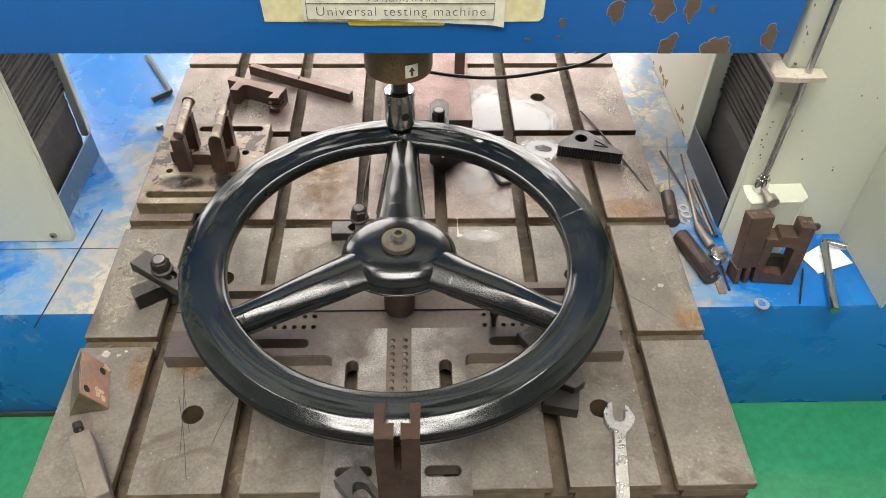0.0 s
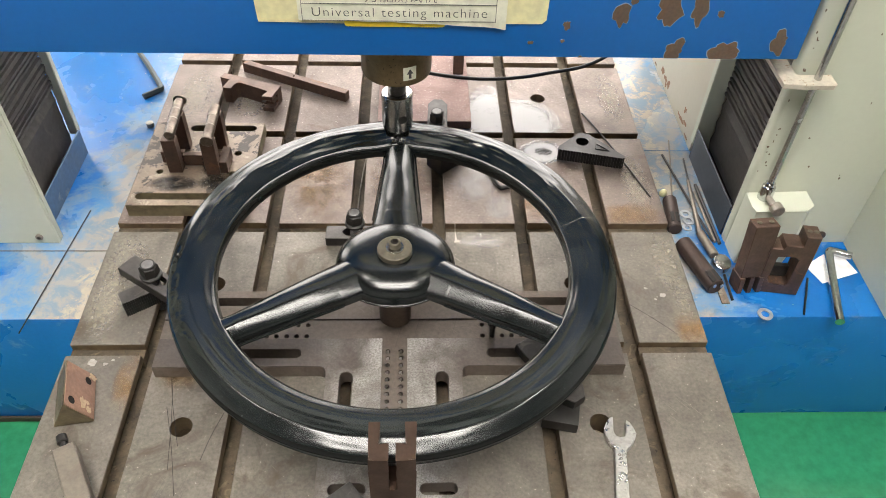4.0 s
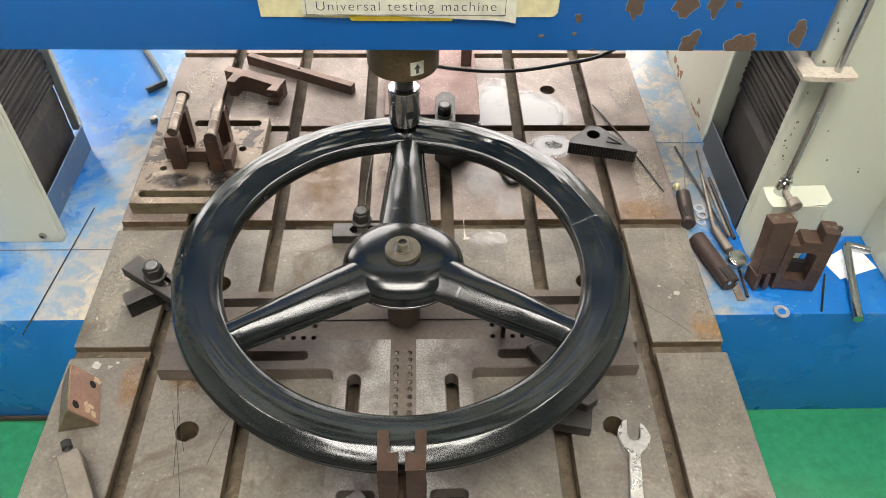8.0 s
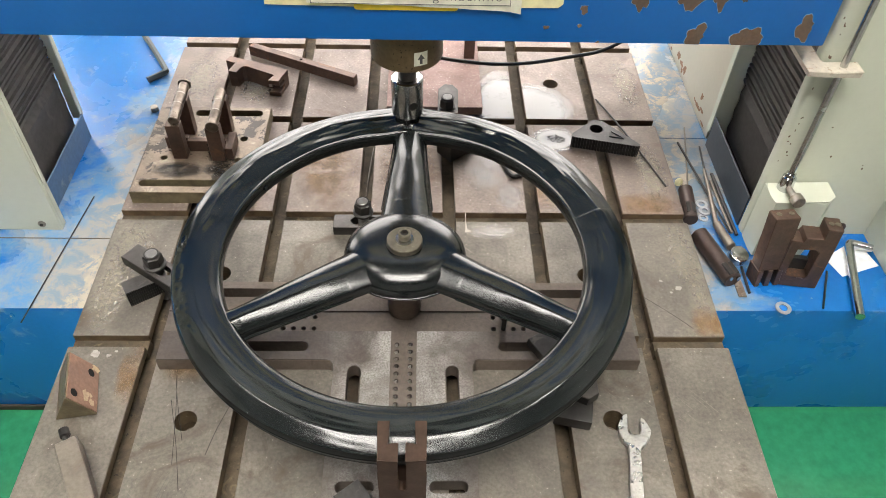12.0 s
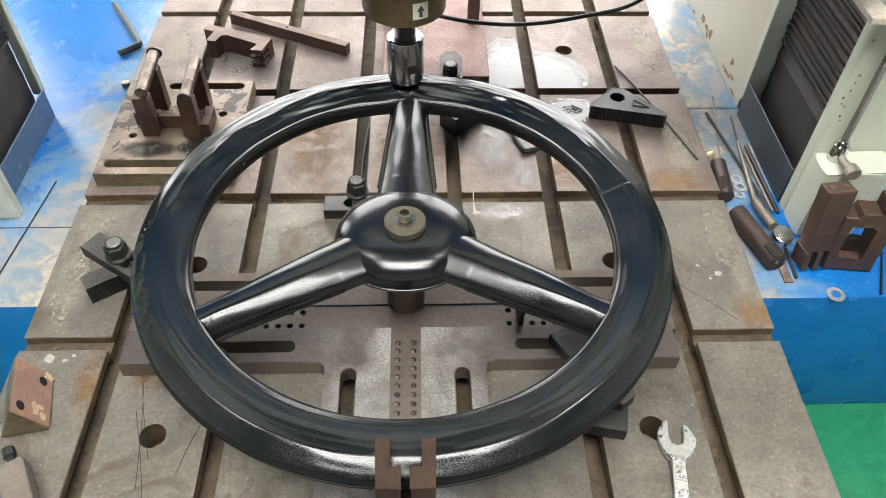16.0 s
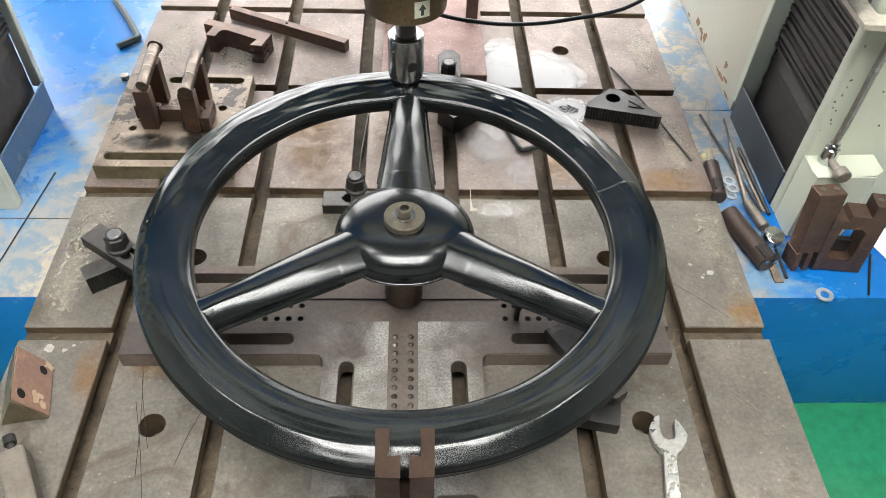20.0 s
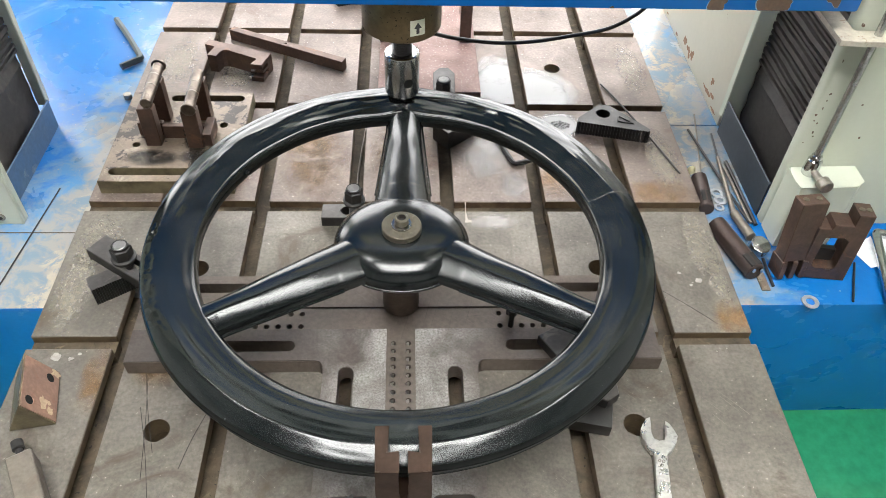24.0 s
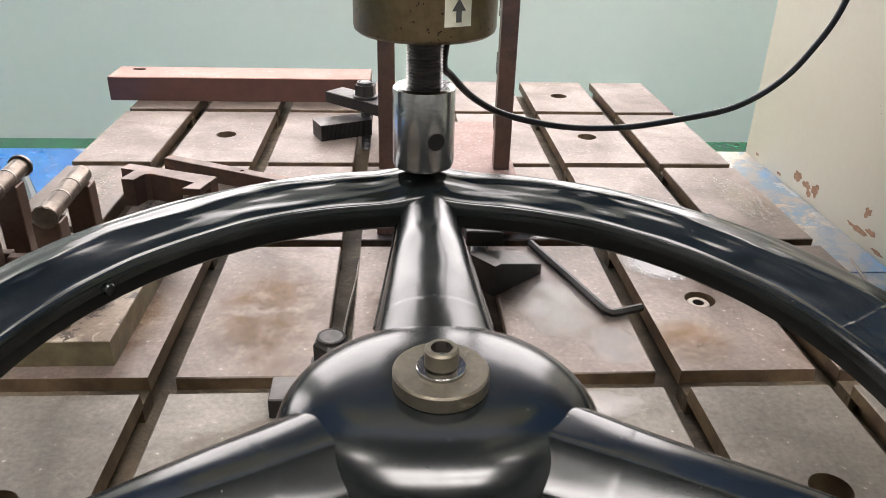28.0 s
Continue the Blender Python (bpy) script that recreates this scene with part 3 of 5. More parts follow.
part("body", cuboid(-1.0, 1.0, Y_LEDGE, Y_BACK, Z_FLOOR, Z_LEDGE, 0.002), M_BLUETOP, machine)

# table with its slotted top
XL, XR = -0.3105, 0.3435
GROOVES = [CX + 0.0983 * (k - 2.5) for k in range(6)]
GW = 0.0145
COLS = list(zip([XL] + [g + GW / 2 for g in GROOVES], [g - GW / 2 for g in GROOVES] + [XR]))
ROWS_Y = [(0.366, 0.530), (0.543, 0.706), (0.720, 0.886), (0.897, 1.059), (1.070, 1.237), (1.248, 1.387)]
table = thing("slotted_table", "brown cast-iron T-slot machine table", "machine table")
HOLES = [((COLS[c][0] + COLS[c][1]) / 2, (a + b) / 2) for a, b in ROWS_Y for c in (1, 5)]
bm = bmesh.new()
plate(bm, [rect(XL + 0.002, XR - 0.002, 0.368, 1.385)] + [circ(x, y, 0.0106, 20) for x, y in HOLES], -0.030, -0.02)
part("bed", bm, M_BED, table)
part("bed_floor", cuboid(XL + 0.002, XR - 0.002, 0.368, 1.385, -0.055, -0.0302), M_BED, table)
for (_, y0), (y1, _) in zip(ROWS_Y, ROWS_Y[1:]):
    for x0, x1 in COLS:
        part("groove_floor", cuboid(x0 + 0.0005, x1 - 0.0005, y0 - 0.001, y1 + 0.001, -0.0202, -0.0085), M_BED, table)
part("pedestal", cuboid(XL + 0.05, XR - 0.05, 0.43, Y_LEDGE - 0.004, Z_FLOOR, -0.0552), M_BLUE, table)

# crosshead
def chip_loop(cx, cz, rx, rz, seed, n=26):
    out = []
    for k in range(n):
        a = 2 * math.pi * k / n
        f = 0.78 + 0.45 * noise.noise(Vector((math.cos(a) * 1.6 + seed, math.sin(a) * 1.6, seed * 0.7))) + 0.16 * noise.noise(Vector((math.cos(a) * 6, math.sin(a) * 6 + seed, 1)))
        out.append((cx + rx * f * math.cos(a), cz + rz * f * math.sin(a)))
    return out


YF = 0.711
cross = thing("crosshead", "blue painted crosshead beam with chipped paint", "crosshead")
part("beam", cuboid(-0.47, 0.412, YF, 0.800, 0.232, 0.43, 0.0025), M_BLUE, cross)
for k, (cx, cz, rx, rz) in enumerate(((0.227, 0.282, 0.0085, 0.0115), (0.237, 0.297, 0.0035, 0.0035), (0.271, 0.289, 0.013, 0.0185), (0.299, 0.289, 0.0085, 0.0165),
                                      (0.320, 0.2855, 0.0034, 0.0042), (0.286, 0.2465, 0.009, 0.0115), (0.336, 0.2465, 0.0165, 0.0125), (0.3845, 0.2555, 0.0085, 0.0135),
                                      (0.178, 0.272, 0.004, 0.005), (0.146, 0.2535, 0.003, 0.002), (0.176, 0.2555, 0.002, 0.002), (0.207, 0.2345, 0.005, 0.0022),
                                      (0.195, 0.2385, 0.002, 0.0018), (0.297, 0.318, 0.012, 0.008), (0.254, 0.330, 0.02, 0.010))):
    cx, cz = cx + 0.002, cz - 0.0052
    bm = bmesh.new()
    plate(bm, [[(x, max(z, 0.2328)) for x, z in chip_loop(cx, cz, rx * 1.15, rz * 1.15, 3.1 * k + 1)]], 0.0, 0.0004)
    part("paint_chip", bm, M_CHIP, cross, m=Matrix.Translation((0, YF - 0.0001, 0)) @ UP)
    bm = bmesh.new()
    loop = [(x, max(z, 0.2325)) for x, z in chip_loop(cx, cz, rx * 1.21, rz * 1.21, 3.1 * k + 1)]
    plate(bm, [loop], 0.0, 0.0002)
    part("chip_edge", bm, M_CHIPEDGE, cross, m=Matrix.Translation((0, YF - 0.0001, 0)) @ UP)


def lettering(body, x0, x1, z0, height, y, parent, spacing=1.0):
    cu = bpy.data.curves.new("writing", "FONT")
    cu.body, cu.size, cu.extrude, cu.space_character, cu.offset = body, 1.0, 0.0, spacing, -0.012
    tmp = new("writing", cu)
    bpy.context.view_layer.update()
    me = bpy.data.meshes.new_from_object(tmp.evaluated_get(bpy.context.evaluated_depsgraph_get()))
    bpy.data.objects.remove(tmp)
    xs = [v.co.x for v in me.vertices]
    ys = [v.co.y for v in me.vertices]
    sx, sy = (x1 - x0) / (max(xs) - min(xs)), height / (max(ys) - min(ys))
    for v in me.vertices:
        v.co = Vector((x0 + (v.co.x - min(xs)) * sx, y, z0 + (v.co.y - min(ys)) * sy))
    me.materials.append(M_INK)
    ob = new("writing", me)
    ob.parent = parent
    return ob


sign = thing("sign", "cream card with a paper label for the testing machine", "sign", pose(-0.002, 0, -0.005))
bm = bmesh.new()
plate(bm, [[(-0.104, 0.2725), (-0.02, 0.2715), (0.05, 0.272), (0.158, 0.273), (0.162, 0.277), (0.163, 0.36), (-0.108, 0.36)]], 0.0, 0.0008)
part("card", bm, M_CARD, sign, m=Matrix.Translation((0, YF - 0.0002, 0)) @ UP)
bm = bmesh.new()
gx = [-0.0665 + 0.1905 * k / 20 for k in range(21)]
grid = []
for dy in (0.0, 0.0003):
    for f in (0.0, 0.15, 1.0):
        row = []
        for k, x in enumerate(gx):
            z0 = 0.2755 - 0.0065 * (k / 20) ** 2
            bulge = (0.0009 * math.sin(k * 0.7) ** 2 + (0.0022 if k == 20 else 0)) * (1 - f) ** 3
            row.append(bm.verts.new((x, YF - 0.0026 - bulge + dy, z0 + (0.345 - z0) * f)))
        grid.append(row)
for A, B in ((grid[0], grid[1]), (grid[1], grid[2]), (grid[3], grid[4]), (grid[4], grid[5]), (grid[0], grid[3]), (grid[2], grid[5])):
    for k in range(20):
        bm.faces.new((A[k], A[k + 1], B[k + 1], B[k]))
part("label", bm, M_PAPER, sign, "white paper label")
lettering("Universal testing machine", -0.0535, 0.106, 0.2775, 0.0115, YF - 0.0040, sign, 1.15)
lettering("\u4e07\u80fd\u6d4b\u8bd5\u673a", -0.005, 0.060, 0.2945, 0.0125, YF - 0.0038, sign)
bm = bmesh.new()
for x0, x1, z0, z1 in ((-0.063, 0.1145, 0.2922, 0.2926), (-0.063, -0.0626, 0.2762, 0.31), (0.1141, 0.1145, 0.2752, 0.31), (-0.063, 0.1145, 0.2756, 0.276)):
    box(bm, x0, x1, YF - 0.0036, YF - 0.0030, z0, z1)
part("ruled_border", bm, M_INK, sign)
bm = bmesh.new()
plate(bm, [rect(-0.025, 0.068, 0.2688, 0.29, 0.003)], 0.0, 0.0004)
solid("warning_sticker", bm, M_YELLOW, "yellow sticker under the paper label", "sticker", m=Matrix.Translation((-0.002, YF - 0.0010, -0.005)) @ UP)

# columns
def bellows_mesh(x, side, y0, y1, seed):
    """Pleats stacked upwards: slack and wide below, tight above."""
    bm = bmesh.new()
    zs, z = [], 0.0
    rnd = random.Random(seed)
    while z < 0.66:
        if z < 0.085:
            pitch = 0.0285
            zs += [(z, 0.0), (z + pitch * 0.5, 0.0025)]
        else:
            pitch = rnd.choice((0.0062, 0.0070, 0.0078, 0.0095))
            out = rnd.uniform(0.0030, 0.0055)
            zs += [(z, -0.0035), (z + 0.0012, -0.0035), (z + 0.0024, out), (z + pitch - 0.0008, out + 0.0004)]
        z += pitch
    prev = None
    for z, d in zs:
        row = [bm.verts.new((x - side * d, y0 + (y1 - y0) * j / 8 , z - 0.02 + 0.0012 * noise.noise(Vector((z * 40, j * 0.7, 2))))) for j in range(9)]
        if prev:
            for j in range(8):
                bm.faces.new((prev[j], prev[j + 1], row[j + 1], row[j]))
        prev = row
    bmesh.ops.solidify(bm, geom=bm.faces[:], thickness=0.0006)
    return bm


ZT = 1.7
col = thing("column", "cream painted machine column with black bellows and guide rod", "column")
part("side_cover", cuboid(0.425, 0.80, 0.905, Y_BACK, Z_LEDGE, ZT, 0.0015), M_CREAMRUST, col)
for k, (y, z, ry, rz) in enumerate(((1.083, -0.018, 0.009, 0.006), (1.064, -0.02, 0.010, 0.005), (1.045, -0.019, 0.008, 0.007), (1.055, -0.027, 0.006, 0.004), (0.957, -0.003, 0.006, 0.006), (0.965, -0.0235, 0.02, 0.004), (0.945, -0.018, 0.010, 0.003), (1.178, -0.028, 0.004, 0.002), (1.12, -0.030, 0.006, 0.002), (0.93, -0.030, 0.012, 0.002))):
    bm = bmesh.new()
    plate(bm, [chip_loop(0, 0, ry, rz, 7.3 * k + 2)], 0, 0.0004)
    part("rust_spot", bm, M_RUSTSPOT, col, "brown rust breaking through the paint", m=Matrix.Translation((0.4252, y, z)) @ Matrix.Rotation(radians(-90), 4, "Z") @ UP)
part("edge_strip", cuboid(0.4215, 0.4445, 0.8935, 0.905, Z_LEDGE + 0.02, ZT, 0.001), M_CREAM, col)
part("bellows", bellows_mesh(0.446, 1, 0.736, 0.893, 3), M_BELLOWS, col, "black pleated bellows", angle=20)
# box fills the column; its dark colour is the shade behind the pleats
part("bellows_back_shade", cuboid(0.452, 0.70, 0.732, 0.905, Z_LEDGE, ZT), M_DARK, col)
bm = bmesh.new()
box(bm, 0.4215, 0.4235, 0.7375, 0.892, Z_LEDGE, 0.012, 0.0006)
part("flap", bm, M_FLAP, col, "dark blue steel flap")
bm = bmesh.new()
plate(bm, [[(0.423, 0.736), (0.423, 0.7275), (0.4245, 0.7245), (0.4275, 0.7225), (0.449, 0.7205), (0.452, 0.7225), (0.454, 0.7245), (0.60, 0.7245), (0.60, 0.736)]], Z_LEDGE, ZT)
part("front_cover", bm, M_CREAM, col)
bm = bmesh.new()
rod(bm, (0.54, 0.7247, -0.022), (0.54, 0.7205, -0.022), 0.006, n=18, bev=0.0012)
part("cover_screw", bm, M_BROWN3, col, "brown screw head")
chips = random.Random(12)
for k in range(46):
    z = -0.03 + 0.45 * chips.random() ** 1.3
    x = 0.4262 + abs(chips.gauss(0, 0.0035)) if k < 34 else chips.uniform(0.45, 0.56)
    bm = bmesh.new()
    plate(bm, [chip_loop(0, 0, chips.uniform(0.0006, 0.0016), chips.uniform(0.0008, 0.0026), 2.9 * k + 1, 10)], 0, 0.0003)
    part("paint_chip", bm, M_CHIP, col, m=Matrix.Translation((x, 0.7206 if 0.428 < x < 0.452 else 0.7244 if x > 0.452 else 0.7222, z)) @ UP)
part("side_screen", cuboid(0.574, 0.578, 0.60, 0.724, Z_LEDGE, ZT, 0.001), M_CREAM, col)
bm = bmesh.new()
plate(bm, [[(0.4235, 0.722), (0.4235, 0.698), (0.4255, 0.689), (0.484, 0.689), (0.494, 0.699), (0.494, 0.722)]], Z_LEDGE, 0.05, 0.0012)
part("foot_box", bm, M_CREAM, col)
bm = bmesh.new()
rod(bm, (0.441, 0.7115, 0.05), (0.441, 0.7115, 0.9), 0.0037, n=20)
part("guide_rod", bm, M_ADAPT, col, "bright steel guide rod")
bm = bmesh.new()
rod(bm, (0.441, 0.7115, 0.0495), (0.441, 0.7115, 0.069), 0.0085, 0.0075, n=24, bev=0.0012)
rod(bm, (0.441, 0.7115, 0.069), (0.441, 0.7115, 0.074), 0.0055, n=24, bev=0.0008)
part("socket", bm, M_CHROME, col)
bm = bmesh.new()
rod(bm, (0.441, 0.704, 0.0575), (0.4435, 0.687, 0.0575), 0.0035, n=16)
rod(bm, (0.4435, 0.690, 0.0575), (0.445, 0.679, 0.0575), 0.0072, n=24, bev=0.001)
part("clamp_screw", bm, M_DULL, col)
bm = bmesh.new()
plate(bm, [[(0.404, 0.702), (0.426, 0.700), (0.455, 0.7), (0.457, 0.7015), (0.457, 0.7185), (0.4455, 0.719), (0.424, 0.719), (0.4225, 0.722), (0.4215, 0.76), (0.404, 0.76)]], 0.205, 0.2105, 0.0006)
part("rod_bracket", bm, M_CREAMWORN, col, "worn bracket round the guide rod")

colw = thing("column", "cream painted machine column with dusty black bellows", "column")
part("front_cover", cuboid(-0.80, -0.389, 0.722, 0.727, Z_LEDGE, ZT, 0.001), M_CREAM, colw)
part("edge_flange", cuboid(-0.396, -0.389, 0.727, 0.735, Z_LEDGE, ZT, 0.001), M_CREAM, colw)
part("edge_strip", cuboid(-0.422, -0.4105, 0.8965, 0.906, Z_LEDGE + 0.03, ZT, 0.001), M_CREAM, colw)
part("bellows", bellows_mesh(-0.424, -1, 0.735, 0.896, 5), M_BELLOWSDUST, colw, "dusty black pleated bellows", angle=20)
# same dark fill here, shade behind the pleats as colour
part("bellows_back_shade", cuboid(-0.70, -0.4275, 0.7275, 0.9045, Z_LEDGE, ZT), M_DARK, colw)
part("flap", cuboid(-0.4085, -0.4065, 0.738, 0.8955, Z_LEDGE, 0.003, 0.0006), M_FLAPBLUE, colw, "blue steel flap")
bm = bmesh.new()
rod(bm, (-0.409, 0.7222, -0.0245), (-0.409, 0.7195, -0.0245), 0.0045, n=16, bev=0.0008)
part("screw", bm, M_DULL, colw)
bm = bmesh.new()
rod(bm, (-0.409, 0.7196, -0.0245), (-0.409, 0.7191, -0.0245), 0.0022, n=6)
# flat hexagon coloured dark as the shade in the screw's socket
part("screw_socket_shade", bm, M_DARK, colw)

# ---- steering wheel under test ----
WX, WY, WZ, WR = 0.019, 0.5695, 0.095, 0.1885


def skin(bm, rings, closed=False):
    pairs = list(zip(rings, rings[1:])) + ([(rings[-1], rings[0])] if closed else [])
    for A, B in pairs:
        for j in range(len(A)):
            bm.faces.new((A[j], A[(j + 1) % len(A)], B[(j + 1) % len(A)], B[j]))


def ease(t):
    t = max(0.0, min(1.0, t))
    return t * t * (3 - 2 * t)


# underside of the rim, from its inner to its outer edge, with the seams of the outer wall
LOWER = [(-0.0222, -0.003), (-0.0205, -0.0075), (-0.016, -0.0105), (0.012, -0.0115), (0.0185, -0.0108), (0.0203, -0.0092), (0.0203, -0.0082), (0.0193, -0.0076),
         (0.0206, -0.0070), (0.0212, -0.0060), (0.0212, -0.0050), (0.0203, -0.0044), (0.0216, -0.0038), (0.0223, -0.0025)]


# the bare stretch between the two wrapped lengths of the rim
SEAM = (radians(14), radians(88))


def bevel(c, start, fall):
    """A crown that breaks into a long even slope towards the outer edge."""
    return -math.log(math.exp(-20 * (1.02 - fall * max(0.0, c - start))) + math.exp(-20 * (1 - c ** 6) ** 0.4)) / 20


def rim_mesh():
    """The rim: broad and flat, with a wavy sunken inner shoulder, a bead along its inner edge and a seam under its outer edge."""
    bm = bmesh.new()
    n = 420
    angles = [2 * math.pi * i / n for i in range(n)]
    angles += [SEAM[0] - 0.0012, SEAM[0] + 0.0012, SEAM[1] - 0.0012, SEAM[1] + 0.0012]
    angles.sort()
    rings = []
    for a in angles:
        ca, sa = math.cos(a), math.sin(a)
        edge = 0.02 + 0.24 * noise.noise(Vector((ca * 3.6, sa * 3.6, 0.3))) + 0.12 * noise.noise(Vector((ca * 8, sa * 8, 4)))
        rear, fore = ease((sa + 0.05) / 0.7), ease((-sa - 0.35) / 0.5)
        wrap = 0.0 if SEAM[0] < a < SEAM[1] else 0.00016
        ring = []
        for j in range(44):
            p = 0.32 + (math.pi - 0.32) * j / 43
            c, s = math.cos(p), math.sin(p)
            u = 0.0224 * c
            w = (0.0134 + 0.0050 * math.exp(-((a - math.pi / 2) / 0.09) ** 2)) * ((1 - rear - fore) * (1 - c ** 2.5) ** 0.44 + rear * bevel(c, 0.05, 0.34) + fore * bevel(c, 0.38, 0.95) if c > 0 else (1 - abs(c) ** 2.6) ** 0.385)
            down = edge - c
            if down > 0:
                fall = 0.12 + 0.88 * ease((sa + 0.45) / 0.8)
                w -= fall * s * ease((c + 0.98) / 0.2) * (0.0016 * ease(down / 0.11) + 0.0050 * ease(down / 0.3) * min(1.0, down / (edge + 0.9)))
            w += 0.0005 * s * ease((-0.72 - c) / 0.08) * ease((c + 0.98) / 0.06)
            w += (0.0004 * noise.noise(Vector((ca * 2.5, sa * 2.5, c * 1.3 + 7))) + 0.00028 * noise.noise(Vector((ca * 3 + 3, sa * 3, c * 3)))) * s
            w += (0.0012 if sa > 0 else 0.0012 + 0.0007 * max(sa, -1.0)) * noise.noise(Vector((ca * 3.2, sa * 3.2, c * 2.8 + 11))) * s
            w += (0.00042 + 0.0003 * max(sa, -0.8)) * noise.noise(Vector((ca * 7, sa * 7, c * 5.5 + 3))) * s
            if 3.1 < a < 3.75 and c > 0.3:
                w += 0.0022 * noise.noise(Vector((ca * 38, sa * 38, c * 4))) * s * ease((c - 0.3) / 0.2) * ease((3.75 - a) / 0.15)
            ring.append(bm.verts.new(((WR + u) * ca, (WR + u) * sa, w + wrap * s)))
        rings.append(ring)
    for A, B in zip(rings, rings[1:] + rings[:1]):
        for j in range(43):
            bm.faces.new((A[j], A[j + 1], B[j + 1], B[j]))
    return bm


def rim_wall_mesh():
    """The grooved outer wall and the underside of the rim."""
    bm = bmesh.new()
    prof = [(-0.0224, 0.0)] + LOWER + [(0.0225, -0.0005), (0.0216, 0.0004), (0.0224, 0.0014), (0.0220, 0.0038), (0.0211, 0.0060)]
    rings = [[bm.verts.new(((WR + u) * math.cos(a), (WR + u) * math.sin(a), w)) for u, w in prof] for a in (2 * math.pi * i / 240 for i in range(240))]
    for A, B in zip(rings, rings[1:] + rings[:1]):
        for j in range(len(prof) - 1):
            bm.faces.new((A[j], A[j + 1], B[j + 1], B[j]))
    return bm


def spoke_mesh(bulge, root, tip, flare, seed, lean, front):
    """A tapered hollow arm along +x with a flattened front flank, a lip along its foot, a sleeve at the hub and a collar at the rim."""
    bm = bmesh.new()
    n, k = 44, 44
    x0, x1 = 0.038, WR - 0.004
    ts = sorted([i / n for i in range(n + 1)] + [0.178, 0.181, 0.842, 0.845])
    rings = []
    for t in ts:
        x = x0 + (x1 - x0) * t
        hw = root + (tip - root) * (x - 0.05) / 0.105 + flare * max(0, (t - 0.80) / 0.2) ** 2.2
        hh = 0.0140 + 0.0012 * ease(t / 0.42) + bulge * math.exp(-((t - 0.62) / 0.12) ** 2) 
        step = -0.00004 if 0.18 < t < 0.843 else 0.0
        foot = 0.0 if t < 0.18 else 0.0016
        ring = []
        for j in range(k + 1):
            p = math.pi * j / k
            c, s = math.cos(p), math.sin(p)
            y = (hw + step) * math.copysign(abs(c) ** 0.97, c) + lean * (1 - t)
            high = s
            if front:
                flank = 0.97 - 0.82 * max(0.0, front * c - 0.24) - 0.02 * front * c
                full = (1 - abs(c) ** 3.2) ** 0.42 if abs(c) < 1 else 0.0
                high = s * 0.22 + 0.78 * -math.log(math.exp(-16 * flank) + math.exp(-16 * (full if front * c > 0 else s))) / 16 if s > 0.02 else s
            z = (hh + step) * max(high, 0.0) - 0.0080
            wob = 0.0007 * noise.noise(Vector((x * 26, c * 1.6, seed))) + 0.00015 * noise.noise(Vector((x * 60, c * 3, seed + 5)))
            ring.append(bm.verts.new((x, y, z + 0.003 + wob * s)))
        for y, z in ((-1, -0.0048), (-1.02, -0.0054), (-1.05, -0.0058), (-1.07, -0.0070), (-1.05, -0.0080), (-0.9, -0.0084), (0.9, -0.0084), (1.05, -0.0080), (1.07, -0.0070), (1.05, -0.0058), (1.02, -0.0054), (1, -0.0048)):
            over = (abs(y) - 1) * 0.025 if abs(y) > 1 else 0.0
            ring.append(bm.verts.new((x, math.copysign(hw * min(abs(y), 1) + over * (1 if foot else 0.3), y) + lean * (1 - t), z - 0.0002)))
        rings.append(ring)
    skin(bm, rings)
    bm.faces.new(rings[0])
    bm.faces.new(rings[-1][::-1])
    return bm


def hub_mesh():
    """A domed hub with three lobes between the arms."""
    bm = bmesh.new()
    n = 144
    prof = [(f, 0.0213 * (1 - f ** 3.4) ** 0.5 - 0.0082) for f in (0.1, 0.25, 0.38, 0.5, 0.6, 0.68, 0.75, 0.81, 0.86, 0.90, 0.935, 0.96, 0.98, 0.993)]
    prof += [(1.004, -0.0084), (1.018, -0.0087), (1.022, -0.0098), (1.015, -0.0108), (0.97, -0.0112), (0.5, -0.0112)]
    rings = []
    for f, z in prof:
        ring = []
        for i in range(n):
            a = 2 * math.pi * i / n
            r = f * (0.0550 + 0.0026 * math.cos(2 * a) + 0.0044 * math.sin(a))
            if f > 1:
                r *= 1 - 0.025 * (0.5 + 0.5 * math.sin(a))
            ring.append(bm.verts.new((r * math.cos(a), r * math.sin(a), z)))
        rings.append(ring)
    skin(bm, rings)
    bm.faces.new(rings[0])
    bm.faces.new(rings[-1][::-1])
    return bm


wheel = thing("steering_wheel", "glossy black plastic three-spoke steering wheel", "steering wheel", pose(WX, WY, WZ))
M_RIMWALL.node_tree.nodes["Principled BSDF"].inputs["Specular IOR Level"].default_value = 0.2
for plastic in (M_BLACK, M_RIM):
    plastic.node_tree.nodes["Principled BSDF"].inputs["IOR"].default_value = 1.6
part("rim", rim_mesh(), M_RIM, wheel, angle=60)
part("rim_wall", rim_wall_mesh(), M_RIMWALL, wheel, "grooved matt underside of the rim", angle=35)
part("hub", hub_mesh(), M_BLACK, wheel, angle=45)
for ang, bulge, root, tip, flare, lean, front in ((89.2, 0.0010, 0.0255, 0.0172, 0.004, 0.0, 0), (209.8, 0.0, 0.0235, 0.0152, 0.010, -0.0035, 1), (330.6, 0.0004, 0.0235, 0.0156, 0.010, 0.0035, -1)):
    part("spoke", spoke_mesh(bulge, root, tip, flare, ang, lean, front), M_BLACK, wheel, m=pose(0, 0, 0, 0, 0, ang), angle=45)
bm = bmesh.new()
rod(bm, (-0.143, 0.0885, 0.0), (-0.1395, 0.086, 0.0005), 0.0028, n=12, bev=0.0006)
